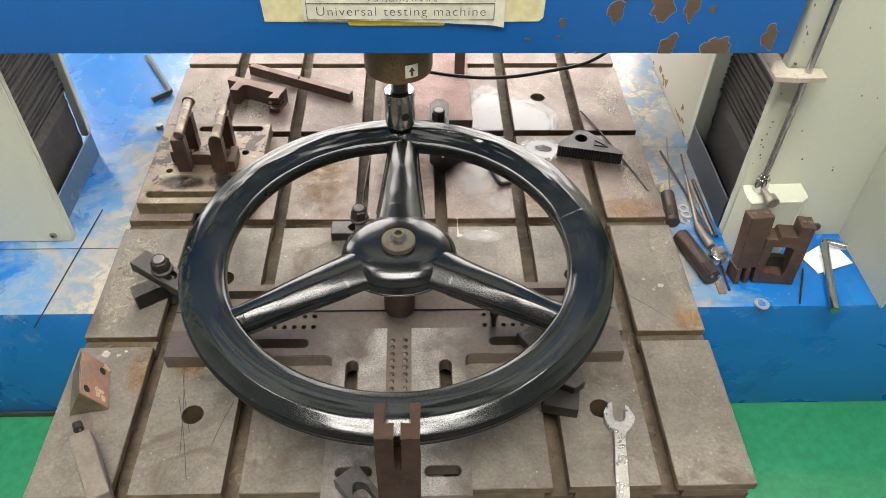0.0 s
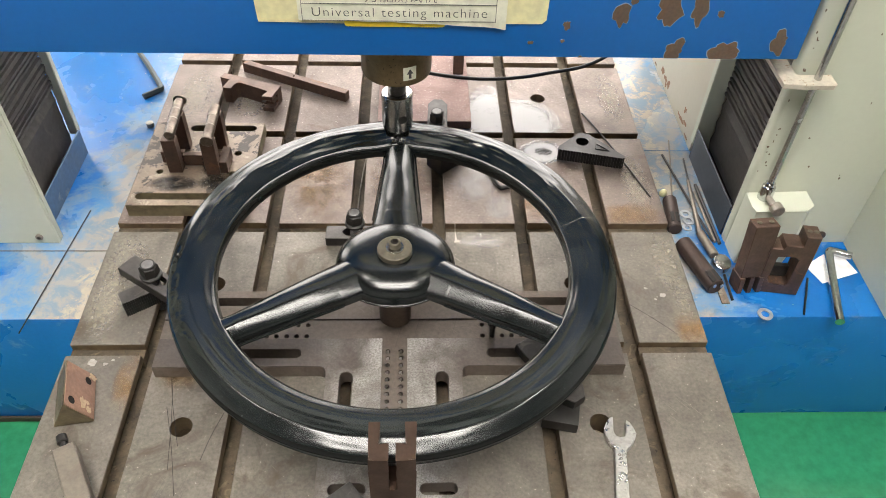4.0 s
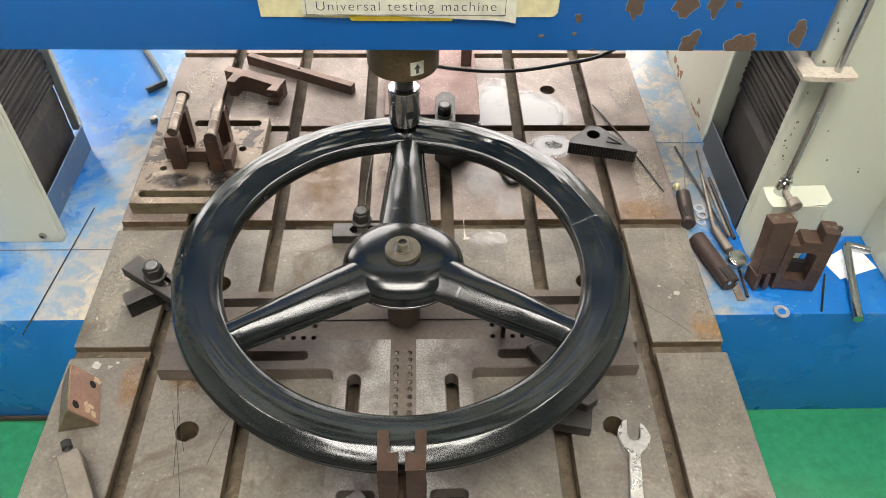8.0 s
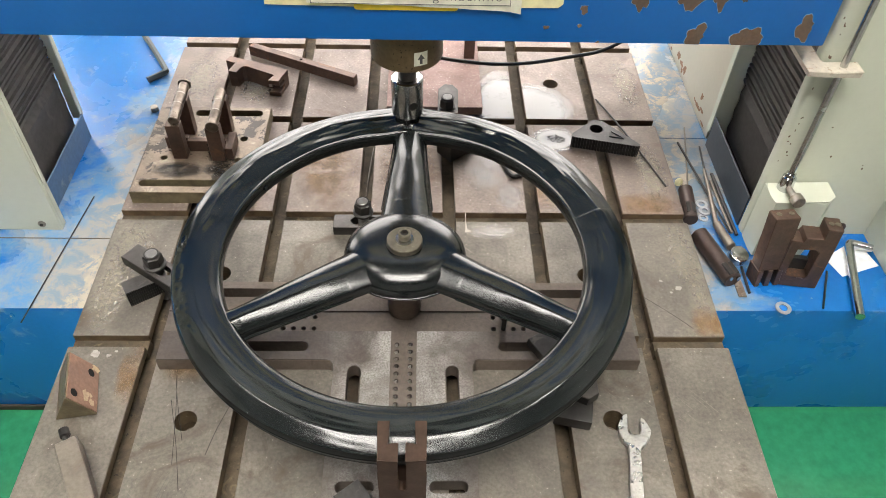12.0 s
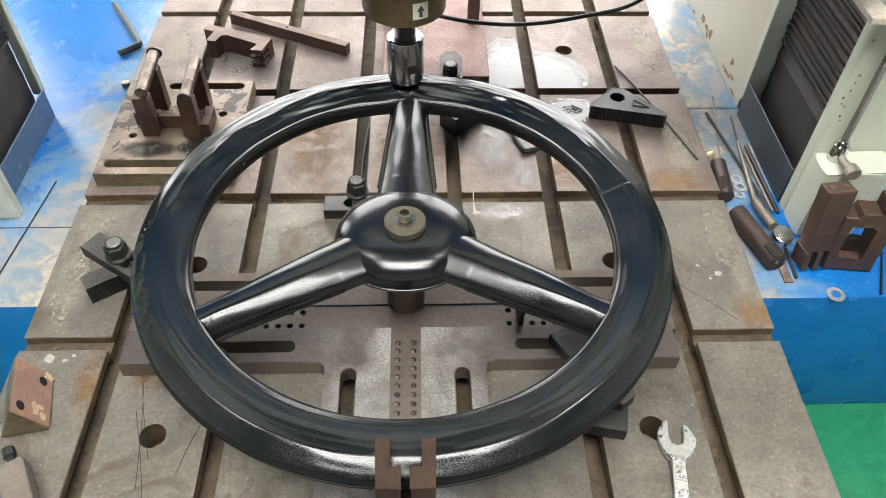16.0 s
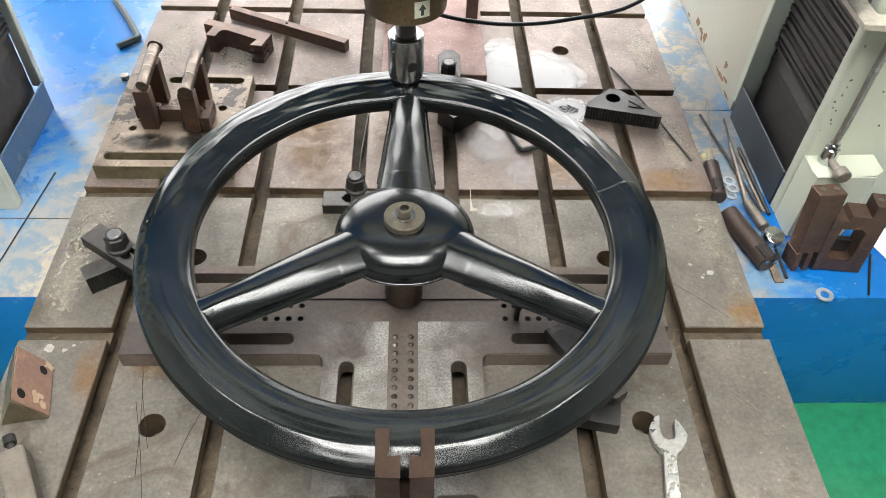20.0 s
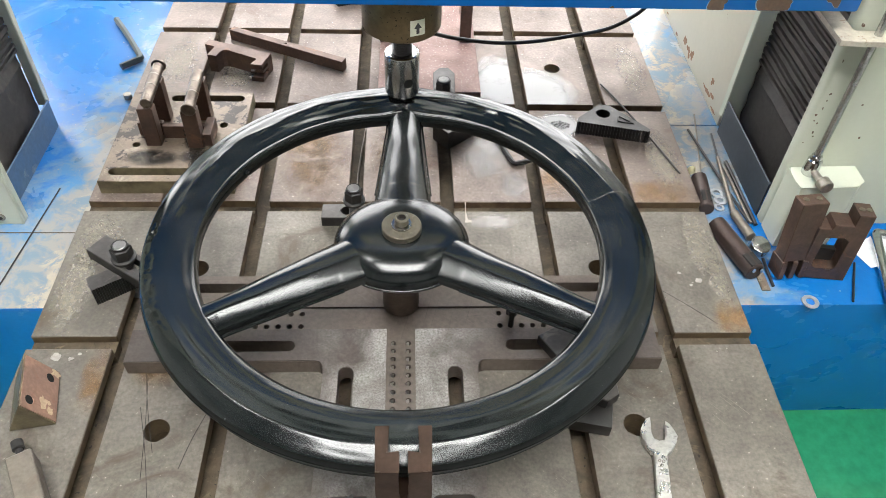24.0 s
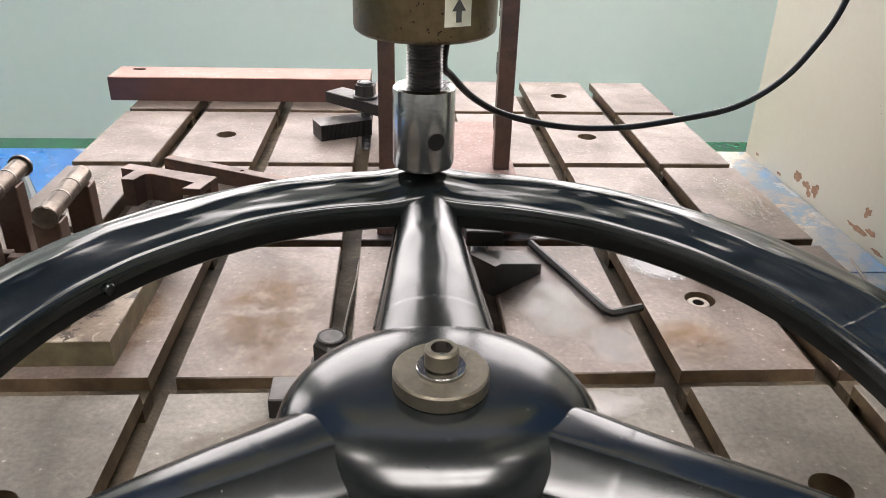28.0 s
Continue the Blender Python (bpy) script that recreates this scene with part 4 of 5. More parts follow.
part("moulding_nub", bm, M_BLACK, wheel)


def socket_bolt(x, y, z, r=0.0075, h=0.0105, mat=None, shank=0.0, name="socket_bolt", label="socket head bolt", hexr=0.0042, group=""):
    """A cap bolt with a hexagon socket; z is the underside of its head."""
    th = thing(name, label, "bolt", pose(x, y, z), group=group)
    bm = bmesh.new()
    lathe(bm, [(hexr * 1.02, h), (r - 0.0008, h), (r, h - 0.0008), (r, 0.0006), (r - 0.0006, 0)], 28)
    bm.faces.ensure_lookup_table()
    caps = [f for f in bm.faces if len(f.verts) > 8 and f.calc_center_median().z > h * 0.9]
    bmesh.ops.delete(bm, geom=caps, context="FACES")
    part("head", bm, mat or M_OXIDE, th)
    bm = bmesh.new()
    lathe(bm, [(hexr * 1.05, h - 0.0002), (hexr, h - 0.0006), (hexr * 0.9, h * 0.45)], 6)
    bm.faces.ensure_lookup_table()
    top = [f for f in bm.faces if len(f.verts) == 6 and f.calc_center_median().z > h * 0.9]
    bmesh.ops.delete(bm, geom=top, context="FACES")
    # socket lining takes the shade of the recess as its colour
    part("socket", bm, M_DARK, th)
    if shank:
        bm = bmesh.new()
        rod(bm, (0, 0, -shank), (0, 0, 0.0005), r * 0.58, n=18)
        part("shank", bm, mat or M_OXIDE, th)
    return th


# post, washers and bolt on the wheel's hub
bm = bmesh.new()
rod(bm, (0, 0, 0.0125), (0, 0, WZ - 0.0113), 0.0163, n=40, bev=0.0008)
solid("post", bm, M_POST, "round brown steel post under the wheel hub", "post", m=pose(0.018, 0.5675, 0))
bm = bmesh.new()
zt = WZ + 0.0127
lathe(bm, [(0.005, 0.0062), (0.0158, 0.0062), (0.0165, 0.0055), (0.0165, 0.0006), (0.016, 0)], 56)
solid("thick_washer", bm, M_WASHER, "thick dull steel washer on the wheel hub", "washer", m=pose(WX, WY, zt))
bm = bmesh.new()
lathe(bm, [(0.0046, 0.0014), (0.0082, 0.0014), (0.0085, 0.0011), (0.0085, 0.0)], 40)
solid("washer", bm, M_STEEL, "small bright washer under the hub bolt", "washer", m=pose(WX, WY, zt + 0.0063))
socket_bolt(WX, WY, zt + 0.0078, 0.0058, 0.0070, M_WASHER, label="dull socket head bolt in the wheel hub", hexr=0.0036)

# load cell, stud and adapter pressing on the rim
XC, YC = 0.0188, WY + WR - 0.001
cell = thing("load_cell", "bronze load cell hanging under the crosshead", "load cell", pose(XC, YC, 0.0018))
bm = bmesh.new()
lathe(bm, [(0.0365, 0.2300), (0.0365, 0.1905), (0.0360, 0.1885), (0.0338, 0.1868), (0.016, 0.1866)], 56)
part("body", bm, M_BRASS, cell)
bm = bmesh.new()
lathe(bm, [(0.0145, 0.1870), (0.0145, 0.1835), (0.013, 0.1825)], 32)
part("collar", bm, M_OXIDE, cell)
bm = bmesh.new()
prof = []
z = 0.1868
while z > 0.1535:
    prof += [(0.0098, z), (0.0086, z - 0.0009)]
    z -= 0.0018
lathe(bm, prof, 28)
part("threaded_stud", bm, M_STEELDK, cell, "bright threaded stud", angle=20)
bm = bmesh.new()
lathe(bm, [(0.0095, 0.1585), (0.0150, 0.1590), (0.0165, 0.1580), (0.0168, 0.1570), (0.0168, 0.1165), (0.0162, 0.1150), (0.011, 0.1147), (0.009, 0.1120), (0.004, 0.1112)], 48)
part("adapter", bm, M_ADAPT, cell, "polished steel adapter")
bm = bmesh.new()
d = Vector((0.37, -0.93, 0)).normalized()
rod(bm, Vector((0, 0, 0.1325)) + d * 0.012, Vector((0, 0, 0.1325)) + d * 0.01695, 0.0048, n=24)
# solid plug; its black is the shade of the hole across the adapter
part("cross_hole_shade", bm, M_PITSHADE, cell)
bm = bmesh.new()
for k in range(7):
    a0 = radians(-90 + 12 + 3.1 * k)
    a1 = radians(-90 + 12 + 3.1 * (k + 1))
    p = [(0.0369 * math.cos(a0), 0.0369 * math.sin(a0), 0.1955), (0.0369 * math.cos(a1), 0.0369 * math.sin(a1), 0.1955)]
    q = [(x, y, 0.2105) for x, y, _ in p]
    bm.faces.new([bm.verts.new(v) for v in (p[0], p[1], q[1], q[0])])
bmesh.ops.remove_doubles(bm, verts=bm.verts, dist=1e-6)
part("sticker", bm, M_PAPER, cell, "white sticker with an up arrow")
a = radians(-90 + 12 + 10.8)
bm = bmesh.new()
plate(bm, [[(-0.0014, -0.0052), (0.0014, -0.0052), (0.0014, 0.0), (0.0036, 0.0), (0.0, 0.0056), (-0.0036, 0.0), (-0.0014, 0.0)]], 0, 0.0002)
part("arrow", bm, M_INK, cell, m=Matrix.Translation((0.0372 * math.cos(a), 0.0372 * math.sin(a), 0.2028)) @ Matrix.Rotation(a + radians(90), 4, "Z") @ UP)
bm = bmesh.new()
sweep(bm, [(0.034, 0.785, 0.19), (0.0314, 0.8, 0.1623), (0.0376, 0.815, 0.151), (0.0546, 0.84, 0.1302), (0.0805, 0.86, 0.1129), (0.1231, 0.872, 0.1014), (0.1663, 0.88, 0.0987), (0.2089, 0.885, 0.1033), (0.2492, 0.885, 0.113), (0.277, 0.882, 0.1327), (0.2935, 0.878, 0.1577), (0.3047, 0.875, 0.1849), (0.31, 0.872, 0.225), (0.325, 0.87, 0.31)], 0.0023, 10)
solid("cable", bm, M_CABLE, "black rubber cable hanging from the load cell", "cable", angle=80)

# ---- fixture plate under the wheel ----
fix = thing("base_plate", "ground steel fixture plate with slots and threaded holes", "fixture plate")
ZP = 0.016
SMALL = [(-0.0705 - 0.01 * k, y) for k in range(13) for y in (0.5405, 0.5545)] + [(0.1065 + 0.0098 * k, y) for k in range(13) for y in (0.5405, 0.5545)]
STRIP = [(x, 0.5215 - 0.0083 * k) for x in (0.0115, 0.0245) for k in range(16)]
PY = 0.503
outline = [(-0.2155, PY), (-0.055, PY)] + [(-0.055 + 0.007 * math.sin(radians(a)), PY - 0.007 + 0.007 * math.cos(radians(a))) for a in (30, 60, 90)] + [(-0.048, 0.352), (0.084, 0.352)] + \
          [(0.091 - 0.007 * math.sin(radians(a)), PY - 0.007 + 0.007 * math.cos(radians(a))) for a in (90, 60, 30)] + [(0.091, PY), (0.2455, PY), (0.2455, 0.561), (-0.2155, 0.561)]
VSLOTS, TSLOTS = ((-0.028, 0.4665), (0.064, 0.4665)), ((-0.0205, 0.3755), (0.0585, 0.3755))
loops = [outline, slot(-0.1085, 0.5185, 0.07, 0.0055), slot(0.1445, 0.5185, 0.07, 0.0055)] + [slot(x, y, 0.06, 0.0064, 90) for x, y in VSLOTS] + [slot(x, y, 0.033, 0.0055) for x, y in TSLOTS]
loops += [circ(x, y, 0.0027, 10) for x, y in SMALL] + [circ(x, y, 0.0025, 10) for x, y in STRIP]
bm = bmesh.new()
plate(bm, loops, 0.0006, ZP)
part("front_plate", bm, M_FIX, fix, angle=30)
bm = bmesh.new()
plate(bm, [rect(-0.2155, 0.2455, 0.5617, 0.599), slot(-0.135, 0.5845, 0.10, 0.0056), slot(0.166, 0.5845, 0.10, 0.0056)], 0.0006, ZP + 0.0012, 0.0)
part("back_plate", bm, M_FIX, fix)
YB = 0.5365
pads = ([(-0.2150, PY + 0.0004), (-0.055, PY + 0.0004)] + [(-0.055 + 0.0074 * math.sin(radians(a)), PY - 0.007 + 0.0074 * math.cos(radians(a))) for a in (30, 60, 90)] + [(-0.0476, 0.3525), (0.0055, 0.3525), (0.0055, YB), (-0.2150, YB)],
        [(0.2450, PY + 0.0004), (0.2450, YB), (0.0305, YB), (0.0305, 0.3525), (0.0836, 0.3525)] + [(0.091 - 0.0074 * math.sin(radians(a)), PY - 0.007 + 0.0074 * math.cos(radians(a))) for a in (90, 60, 30)] + [(0.091, PY + 0.0004)])
for k, (lp, xs) in enumerate(zip(pads, (-0.1085, 0.1445))):
    bm = bmesh.new()
    plate(bm, [lp, slot(*VSLOTS[k], 0.0605, 0.0066, 90), slot(*TSLOTS[k], 0.0335, 0.0057), slot(xs, 0.5185, 0.0705, 0.0057)], ZP + 0.0001, ZP + 0.0013, 0.0)
    part("raised_pad", bm, M_FIXPALE, fix, "scuffed pale steel pad")
# bright threads on one side of each small hole, shaped as a glint
bm = bmesh.new()
prof, z = [], ZP - 0.0016
while z > 0.003:
    prof += [(0.0024, z), (0.0019, z - 0.0006)]
    z -= 0.0012
for j in range(len(prof) - 1):
    for k in range(2, 7):
        a0, a1 = 2 * math.pi * k / 10, 2 * math.pi * (k + 1) / 10
        (r0, z0), (r1, z1) = prof[j], prof[j + 1]
        bm.faces.new([bm.verts.new(v) for v in ((r0 * math.cos(a0), r0 * math.sin(a0), z0), (r0 * math.cos(a1), r0 * math.sin(a1), z0), (r1 * math.cos(a1), r1 * math.sin(a1), z1), (r1 * math.cos(a0), r1 * math.sin(a0), z1))])
glint_mesh = mesh_of("thread_glint", bm, M_GLINT, 20)
for x, y in STRIP:
    ob = new("thread_glint", glint_mesh)
    ob.parent = fix
    ob.matrix_local = Matrix.Translation((x, y, 0))
for x, y in ((0.1155, 0.5545), (0.116, 0.5405)):
    socket_bolt(x, y, ZP + 0.017, 0.0043, 0.005, M_OXIDE, 0.020, label="black socket head bolt half screwed into the fixture plate", hexr=0.0024, group="loose plate bolts")


# ---- clamps ----
def step_block(name, m, length=0.05, width=0.026, height=0.028, label="black toothed step block"):
    """A wedge with teeth along its stepped flank."""
    bm = bmesh.new()
    n = 14
    prof = [(0, 0), (length, 0), (length, height * 0.35)]
    for k in range(n):
        x = length - (length - 0.006) * (k + 0.5) / n
        zz = height * (0.35 + 0.65 * (k + 1) / n)
        prof += [(x, zz - height * 0.65 / n), (x, zz)]
    prof += [(0, height)]
    A = [bm.verts.new((x, -width / 2, z)) for x, z in prof]
    B = [bm.verts.new((x, width / 2, z)) for x, z in prof]
    for k in range(len(A)):
        bm.faces.new((A[k], A[(k + 1) % len(A)], B[(k + 1) % len(A)], B[k]))
    bm.faces.new(A)
    bm.faces.new(B[::-1])
    return solid(name, bm, M_STRAP, label, "step block", "clamping blocks", m=m, angle=20)


def toothed_bar(name, m, length, width, height, label, teeth=18):
    """A block whose long flank is cut into fine upright teeth."""
    bm = bmesh.new()
    lp = [(0, 0)]
    for k in range(teeth):
        x0, x1 = length * k / teeth, length * (k + 1) / teeth
        lp += [(x0 + 0.0002, -0.0016), ((x0 + x1) / 2, -0.0016), ((x0 + x1) / 2 + 0.0002, 0)]
    lp += [(length, 0), (length, width), (0, width)]
    plate(bm, [lp], 0, height)
    return solid(name, bm, M_STRAP, label, "step block", "clamping blocks", m=m, angle=20)


def strap(m, length=0.075, width=0.026, thick=0.014, hole=0.5, label="black steel strap clamp with a slot", nose=0.012):
    th = thing("strap_clamp", label, "clamp", m, group="strap clamps")
    bm = bmesh.new()
    w = width / 2
    plate(bm, [[(0, -w), (length - nose, -w), (length, -w + nose * 0.6), (length, w - nose * 0.6), (length - nose, w), (0, w)], slot(length * hole, 0, 0.032, 0.0068)], 0, thick, 0.0007)
    part("strap", bm, M_STRAP, th)
    return th


def stud_nut(x, y, z0, zn, label="black hexagon nut on a clamping stud", r=0.0115):
    """A threaded stud from z0 upwards with a flanged nut whose foot is at zn."""
    z1 = zn + 0.0178
    th = thing("clamp_stud", label, "nut", pose(x, y, 0), group="clamping studs")
    bm = bmesh.new()
    prof, z = [(0.0052, z1)], z1 - 0.0005
    while z > z0:
        prof += [(0.006, z), (0.0054, z - 0.0009)]
        z -= 0.0018
    lathe(bm, prof, 20)
    part("stud", bm, M_STEELDK, th, "worn threaded stud", angle=20)
    bm = bmesh.new()
    lathe(bm, [(r * 0.82, zn + 0.0155), (r, zn + 0.0142), (r, zn + 0.0035)], 6, Matrix.Rotation(0.35, 4, "Z"))
    part("nut", bm, M_OXIDE, th, angle=20)
    bm = bmesh.new()
    lathe(bm, [(r * 0.62, zn + 0.0157), (r * 0.62, zn + 0.0174), (r * 0.76, zn + 0.0174), (r * 0.80, zn + 0.0157)], 24)
    part("collar", bm, M_OXIDE, th)
    bm = bmesh.new()
    lathe(bm, [(r, zn + 0.0034), (r * 1.16, zn + 0.0025), (r * 1.16, zn)], 28)
    part("flange", bm, M_OXIDE, th)
    return th


# beside the wheel's rim, west
toothed_bar("step_block", pose(-0.2625, 0.5805, 0.0002, 0, 0, 33), 0.043, 0.016, 0.020, "black toothed step block under a strap clamp", 20)
strap(pose(-0.268, 0.629, 0.0208, 0, 1.5, -34), 0.084, 0.023, 0.012)
stud_nut(-0.2365, 0.608, -0.018, 0.0325, r=0.0098)
# behind the hub
strap(pose(-0.002, 0.6935, 0.0003, 0, 0, 180), 0.062, 0.021, 0.012, 0.44, "grey-worn black strap clamp lying on the table", 0.001)
stud_nut(-0.0293, 0.6855, -0.018, 0.033, r=0.0095)
# in front of the red plate
step_block("step_block", pose(0.062, 0.818, 0.0003, 0, 0, 40), 0.05, 0.026, 0.0235)
strap(pose(0.066, 0.838, 0.0242, 0, 4, 88), 0.095, 0.026, 0.011, 0.55)
stud_nut(0.0665, 0.878, -0.018, 0.0315, r=0.0095)
# far end of the table
toothed_bar("step_block", pose(-0.0760, 1.132, 0.0003, 0, 0, 24), 0.058, 0.026, 0.017, "black step block near the far end of the table", 40)
strap(pose(-0.0655, 1.198, 0.0268, 0, 0, -42), 0.11, 0.026, 0.012, 0.42)
stud_nut(-0.0295, 1.164, -0.018, 0.0390)
# under the rim, east
solid("packing_block", cuboid(0, 0.034, 0, 0.028, 0, 0.014, 0.0012, m=pose(0.156, 0.444, 0.0003, 0, 0, -12)), M_OXIDE, "low black packing block beside the fixture plate", "block")
strap(pose(0.1485, 0.5275, 0.0176, 0, 2, -58), 0.082, 0.027, 0.011)
# by the front edge
strap(pose(-0.026, 0.369, 0.0175, 0, -3, -52), 0.06, 0.024, 0.013, 0.5, "black strap clamp at the front edge of the table")

# fork that holds down the rim
fork = thing("hold_down_fork", "brown steel fork block holding down the wheel rim", "fork block", pose(0.0212, 0, 0))
y0, y1 = 0.3435, 0.3745
bm = bmesh.new()
plate(bm, [[(-0.0175, y0), (-0.0032, y0), (-0.0032, y0 + 0.0135), (-0.0098, y0 + 0.0135), (-0.0098, y1), (-0.0175, y1)]], 0.1095, 0.1268, 0.0006)
part("prong", bm, M_BROWN2, fork)
bm = bmesh.new()
plate(bm, [[(0.0175, y0), (0.0032, y0), (0.0032, y0 + 0.0135), (0.0098, y0 + 0.0135), (0.0098, y1), (0.0175, y1)]], 0.1095, 0.1268, 0.0006)
part("prong", bm, M_BROWN2, fork)
bm = bmesh.new()
plate(bm, [[(-0.0175, 0.0165), (0.0175, 0.0165), (0.0175, 0.1094), (0.0032, 0.1094)] + [(0.0032 * math.cos(radians(a)), 0.082 - 0.0032 * math.sin(radians(a))) for a in (0, 45, 90, 135, 180)] + [(-0.0032, 0.1094), (-0.0175, 0.1094)]], 0.0, 0.0078, 0.0004)
part("front_wall", bm, M_BROWN2, fork, m=Matrix.Translation((0, y0 + 0.0078, 0)) @ UP)
part("foot", cuboid(-0.0175, 0.0175, y0 + 0.008, y1, ZP + 0.0012, 0.078, 0.0006), M_BROWN2, fork)

# ---- roller fixture ----
rf = thing("roller_fixture", "stained steel plate carrying two worn rollers on posts", "roller fixture")
bm = bmesh.new()
plate(bm, [rect(-0.300, -0.160, 0.732, 0.893), slot(-0.240, 0.748, 0.105, 0.0055), slot(-0.2115, 0.8805, 0.085, 0.0055), circ(-0.185, 0.829, 0.0045, 14), circ(-0.186, 0.789, 0.0045, 14), circ(-0.274, 0.793, 0.004, 14)], 0.0004, 0.0175, 0.0006)
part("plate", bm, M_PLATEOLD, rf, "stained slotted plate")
for x, ya, yb, end in ((-0.2535, 0.7965, 0.8420, 1), (-0.2075, 0.7930, 0.8430, 0)):
    for y in (ya, yb):
        part("post", cuboid(x - 0.0082, x + 0.0082, y - 0.0065, y + 0.0065, 0.0176, 0.0665 + (0.003 if y == yb else 0), 0.0007), M_BROWN, rf)
    a, b2 = Vector((x + 0.0030, ya - 0.005 - 0.007 * (1 - end), 0.0722)), Vector((x + 0.002, yb + 0.004 + 0.016 * end, 0.0752))
    bm = bmesh.new()
    rod(bm, a, b2, 0.0061, n=28, bev=0.001)
    rl = part("roller", bm, M_ROLLER, rf, "worn steel roller")
    for f in (0.40, 0.66):
        bm = bmesh.new()
        rod(bm, a.lerp(b2, f), a.lerp(b2, f + 0.02), 0.0064, n=28)
        part("groove_ring", bm, M_DULL, rl)
    bm = bmesh.new()
    c, d = (b2, a) if end else (a, b2)
    rod(bm, c, c.lerp(d, 0.05), 0.0078, n=28 if end else 12, bev=0.0007)
    part("roller_flange", bm, M_ROLLER, rl)
part("cross_bar", cuboid(-0.2455, -0.1955, 0.804, 0.811, 0.0176, 0.034, 0.0006), M_BROWN, rf)
part("cross_bar", cuboid(-0.2735, -0.2455, 0.8095, 0.8165, 0.0176, 0.034, 0.0006), M_BROWN, rf)
part("cross_bar", cuboid(-0.1994, -0.190, 0.79, 0.822, 0.0176, 0.034, 0.0006), M_BROWN, rf)
for x, z in ((-0.222, 0.0285), (-0.222, 0.0225)):
    # flat dark disc, the shade of a pin hole as colour
    bm = bmesh.new()
    rod(bm, (x, 0.8043, z), (x, 0.8037, z), 0.0016, n=10)
    part("pin_hole_shade", bm, M_DARK, rf)

# ---- loose steel on the table ----
cb = thing("notched_bracket", "brown steel C-shaped bracket lying on the table", "bracket", pose(-0.002, 0.008, 0))
bm = bmesh.new()
plate(bm, [[(-0.232, 0.981), (-0.228, 0.992), (-0.146, 0.961), (-0.1495, 0.9495), (-0.162, 0.948), (-0.198, 0.9655), (-0.204, 0.9675), (-0.2085, 0.966), (-0.210, 0.962), (-0.2135, 0.954), (-0.224, 0.956), (-0.219, 0.975)]], 0.0003, 0.0245, 0.0006)
part("body", bm, M_BROWN, cb)
for nm, z0, z1, d in (("lower_jaw", 0.0005, 0.0062, 0.0), ("middle_jaw", 0.0105, 0.0145, 0.004), ("upper_jaw", 0.0188, 0.0245, 0.0)):
    bm = bmesh.new()
    plate(bm, [[(-0.1622, 0.9478), (-0.169 + d, 0.935 + d), (-0.154, 0.933 + d), (-0.1497, 0.9493)]], z0, z1, 0.0004)
    part(nm, bm, M_BROWN, cb)
part("bright_tip", cuboid(-0.1685, -0.1635, 0.9345, 0.9375, 0.0147, 0.0186), M_STEEL, cb, "small bright steel tip")
lb = thing("flat_bar", "dark brown square steel bar lying across the table", "bar", pose(-0.2105, 1.0448, 0.0003, 0, 0, -26))
bm = bmesh.new()
plate(bm, [rect(0, 0.171, -0.0052, 0.0052), circ(0.084, 0, 0.0022, 12)], 0, 0.0145, 0.0005)
part("body", bm, M_BROWN, lb)
fb = thing("red_bar", "red-brown steel bar at the far end of the table", "bar", pose(0, 0, 0))
bm = bmesh.new()
plate(bm, [rect(-0.3415, -0.028, 1.279, 1.331), slot(-0.315, 1.318, 0.018, 0.0045)], 0.0004, 0.029, 0.0009)
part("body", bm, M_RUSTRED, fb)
# slot floor painted dark for the shade down in the slot
part("slot_floor", cuboid(-0.327, -0.303, 1.3138, 1.3222, 0.0006, 0.010), M_DARK, fb, "slot floor with its shade put into the colour")
rp = thing("upright_frame", "red oxide plate with two brown steel uprights", "frame")
part("plate", cuboid(-0.012, 0.1145, 0.905, 1.166, 0.0004, 0.0125, 0.0008), M_PINK, rp, "red oxide plate")
for x in (-0.005, 0.101):
    part("upright", cuboid(x - 0.0074, x + 0.0074, 1.018, 1.032, 0.0126, 0.34, 0.0007), M_BROWN, rp)
for k in range(5):
    bm = bmesh.new()
    plate(bm, [slot(0, 0.06 + 0.05 * k, 0.02, 0.0022, 90)], 0, 0.0003)
    part("slot_mark", bm, M_DARK, rp, m=Matrix.Translation((0.0925 - 0.0001, 1.0255, 0)) @ Matrix.Rotation(radians(-90), 4, "Z") @ UP)
bm = bmesh.new()
rod(bm, (0.0085, 1.03, 0.0126), (0.0085, 1.03, 0.055), 0.0045, n=16)
rod(bm, (0.0085, 1.03, 0.0126), (0.0085, 1.03, 0.023), 0.009, n=6)
part("bolt", bm, M_OXIDE, rp)

tb = thing("triangle_block", "black toothed triangular step block with a round hole", "step block", pose(0.224, 0.842, 0.0003, 0, 0, -13), group="clamping blocks")
bm = bmesh.new()
lp = [(0.0, 0.0)]
for k in range(24):
    x0 = 0.085 * k / 24
    lp += [(x0 + 0.0002, -0.0015), (x0 + 0.0016, -0.0015), (x0 + 0.0019, 0)]
lp += [(0.085, 0.0), (0.085, 0.004), (0.036, 0.040), (0.024, 0.040), (0.0, 0.006)]
plate(bm, [lp, circ(0.029, 0.022, 0.0085, 22)], 0, 0.0168)
part("body", bm, M_OXIDE2, tb, angle=20)
bm = bmesh.new()
sweep(bm, [(0.047, 0.010, 0.0173), (0.047, 0.021, 0.0173)], 0.0007, 6)
sweep(bm, [(0.047, 0.021, 0.0173), (0.065, 0.010, 0.0173)], 0.0007, 6)
sweep(bm, [(0.065, 0.010, 0.0173), (0.047, 0.010, 0.0173)], 0.0007, 6)
part("raised_border", bm, M_OXIDE2, tb)

bm = bmesh.new()
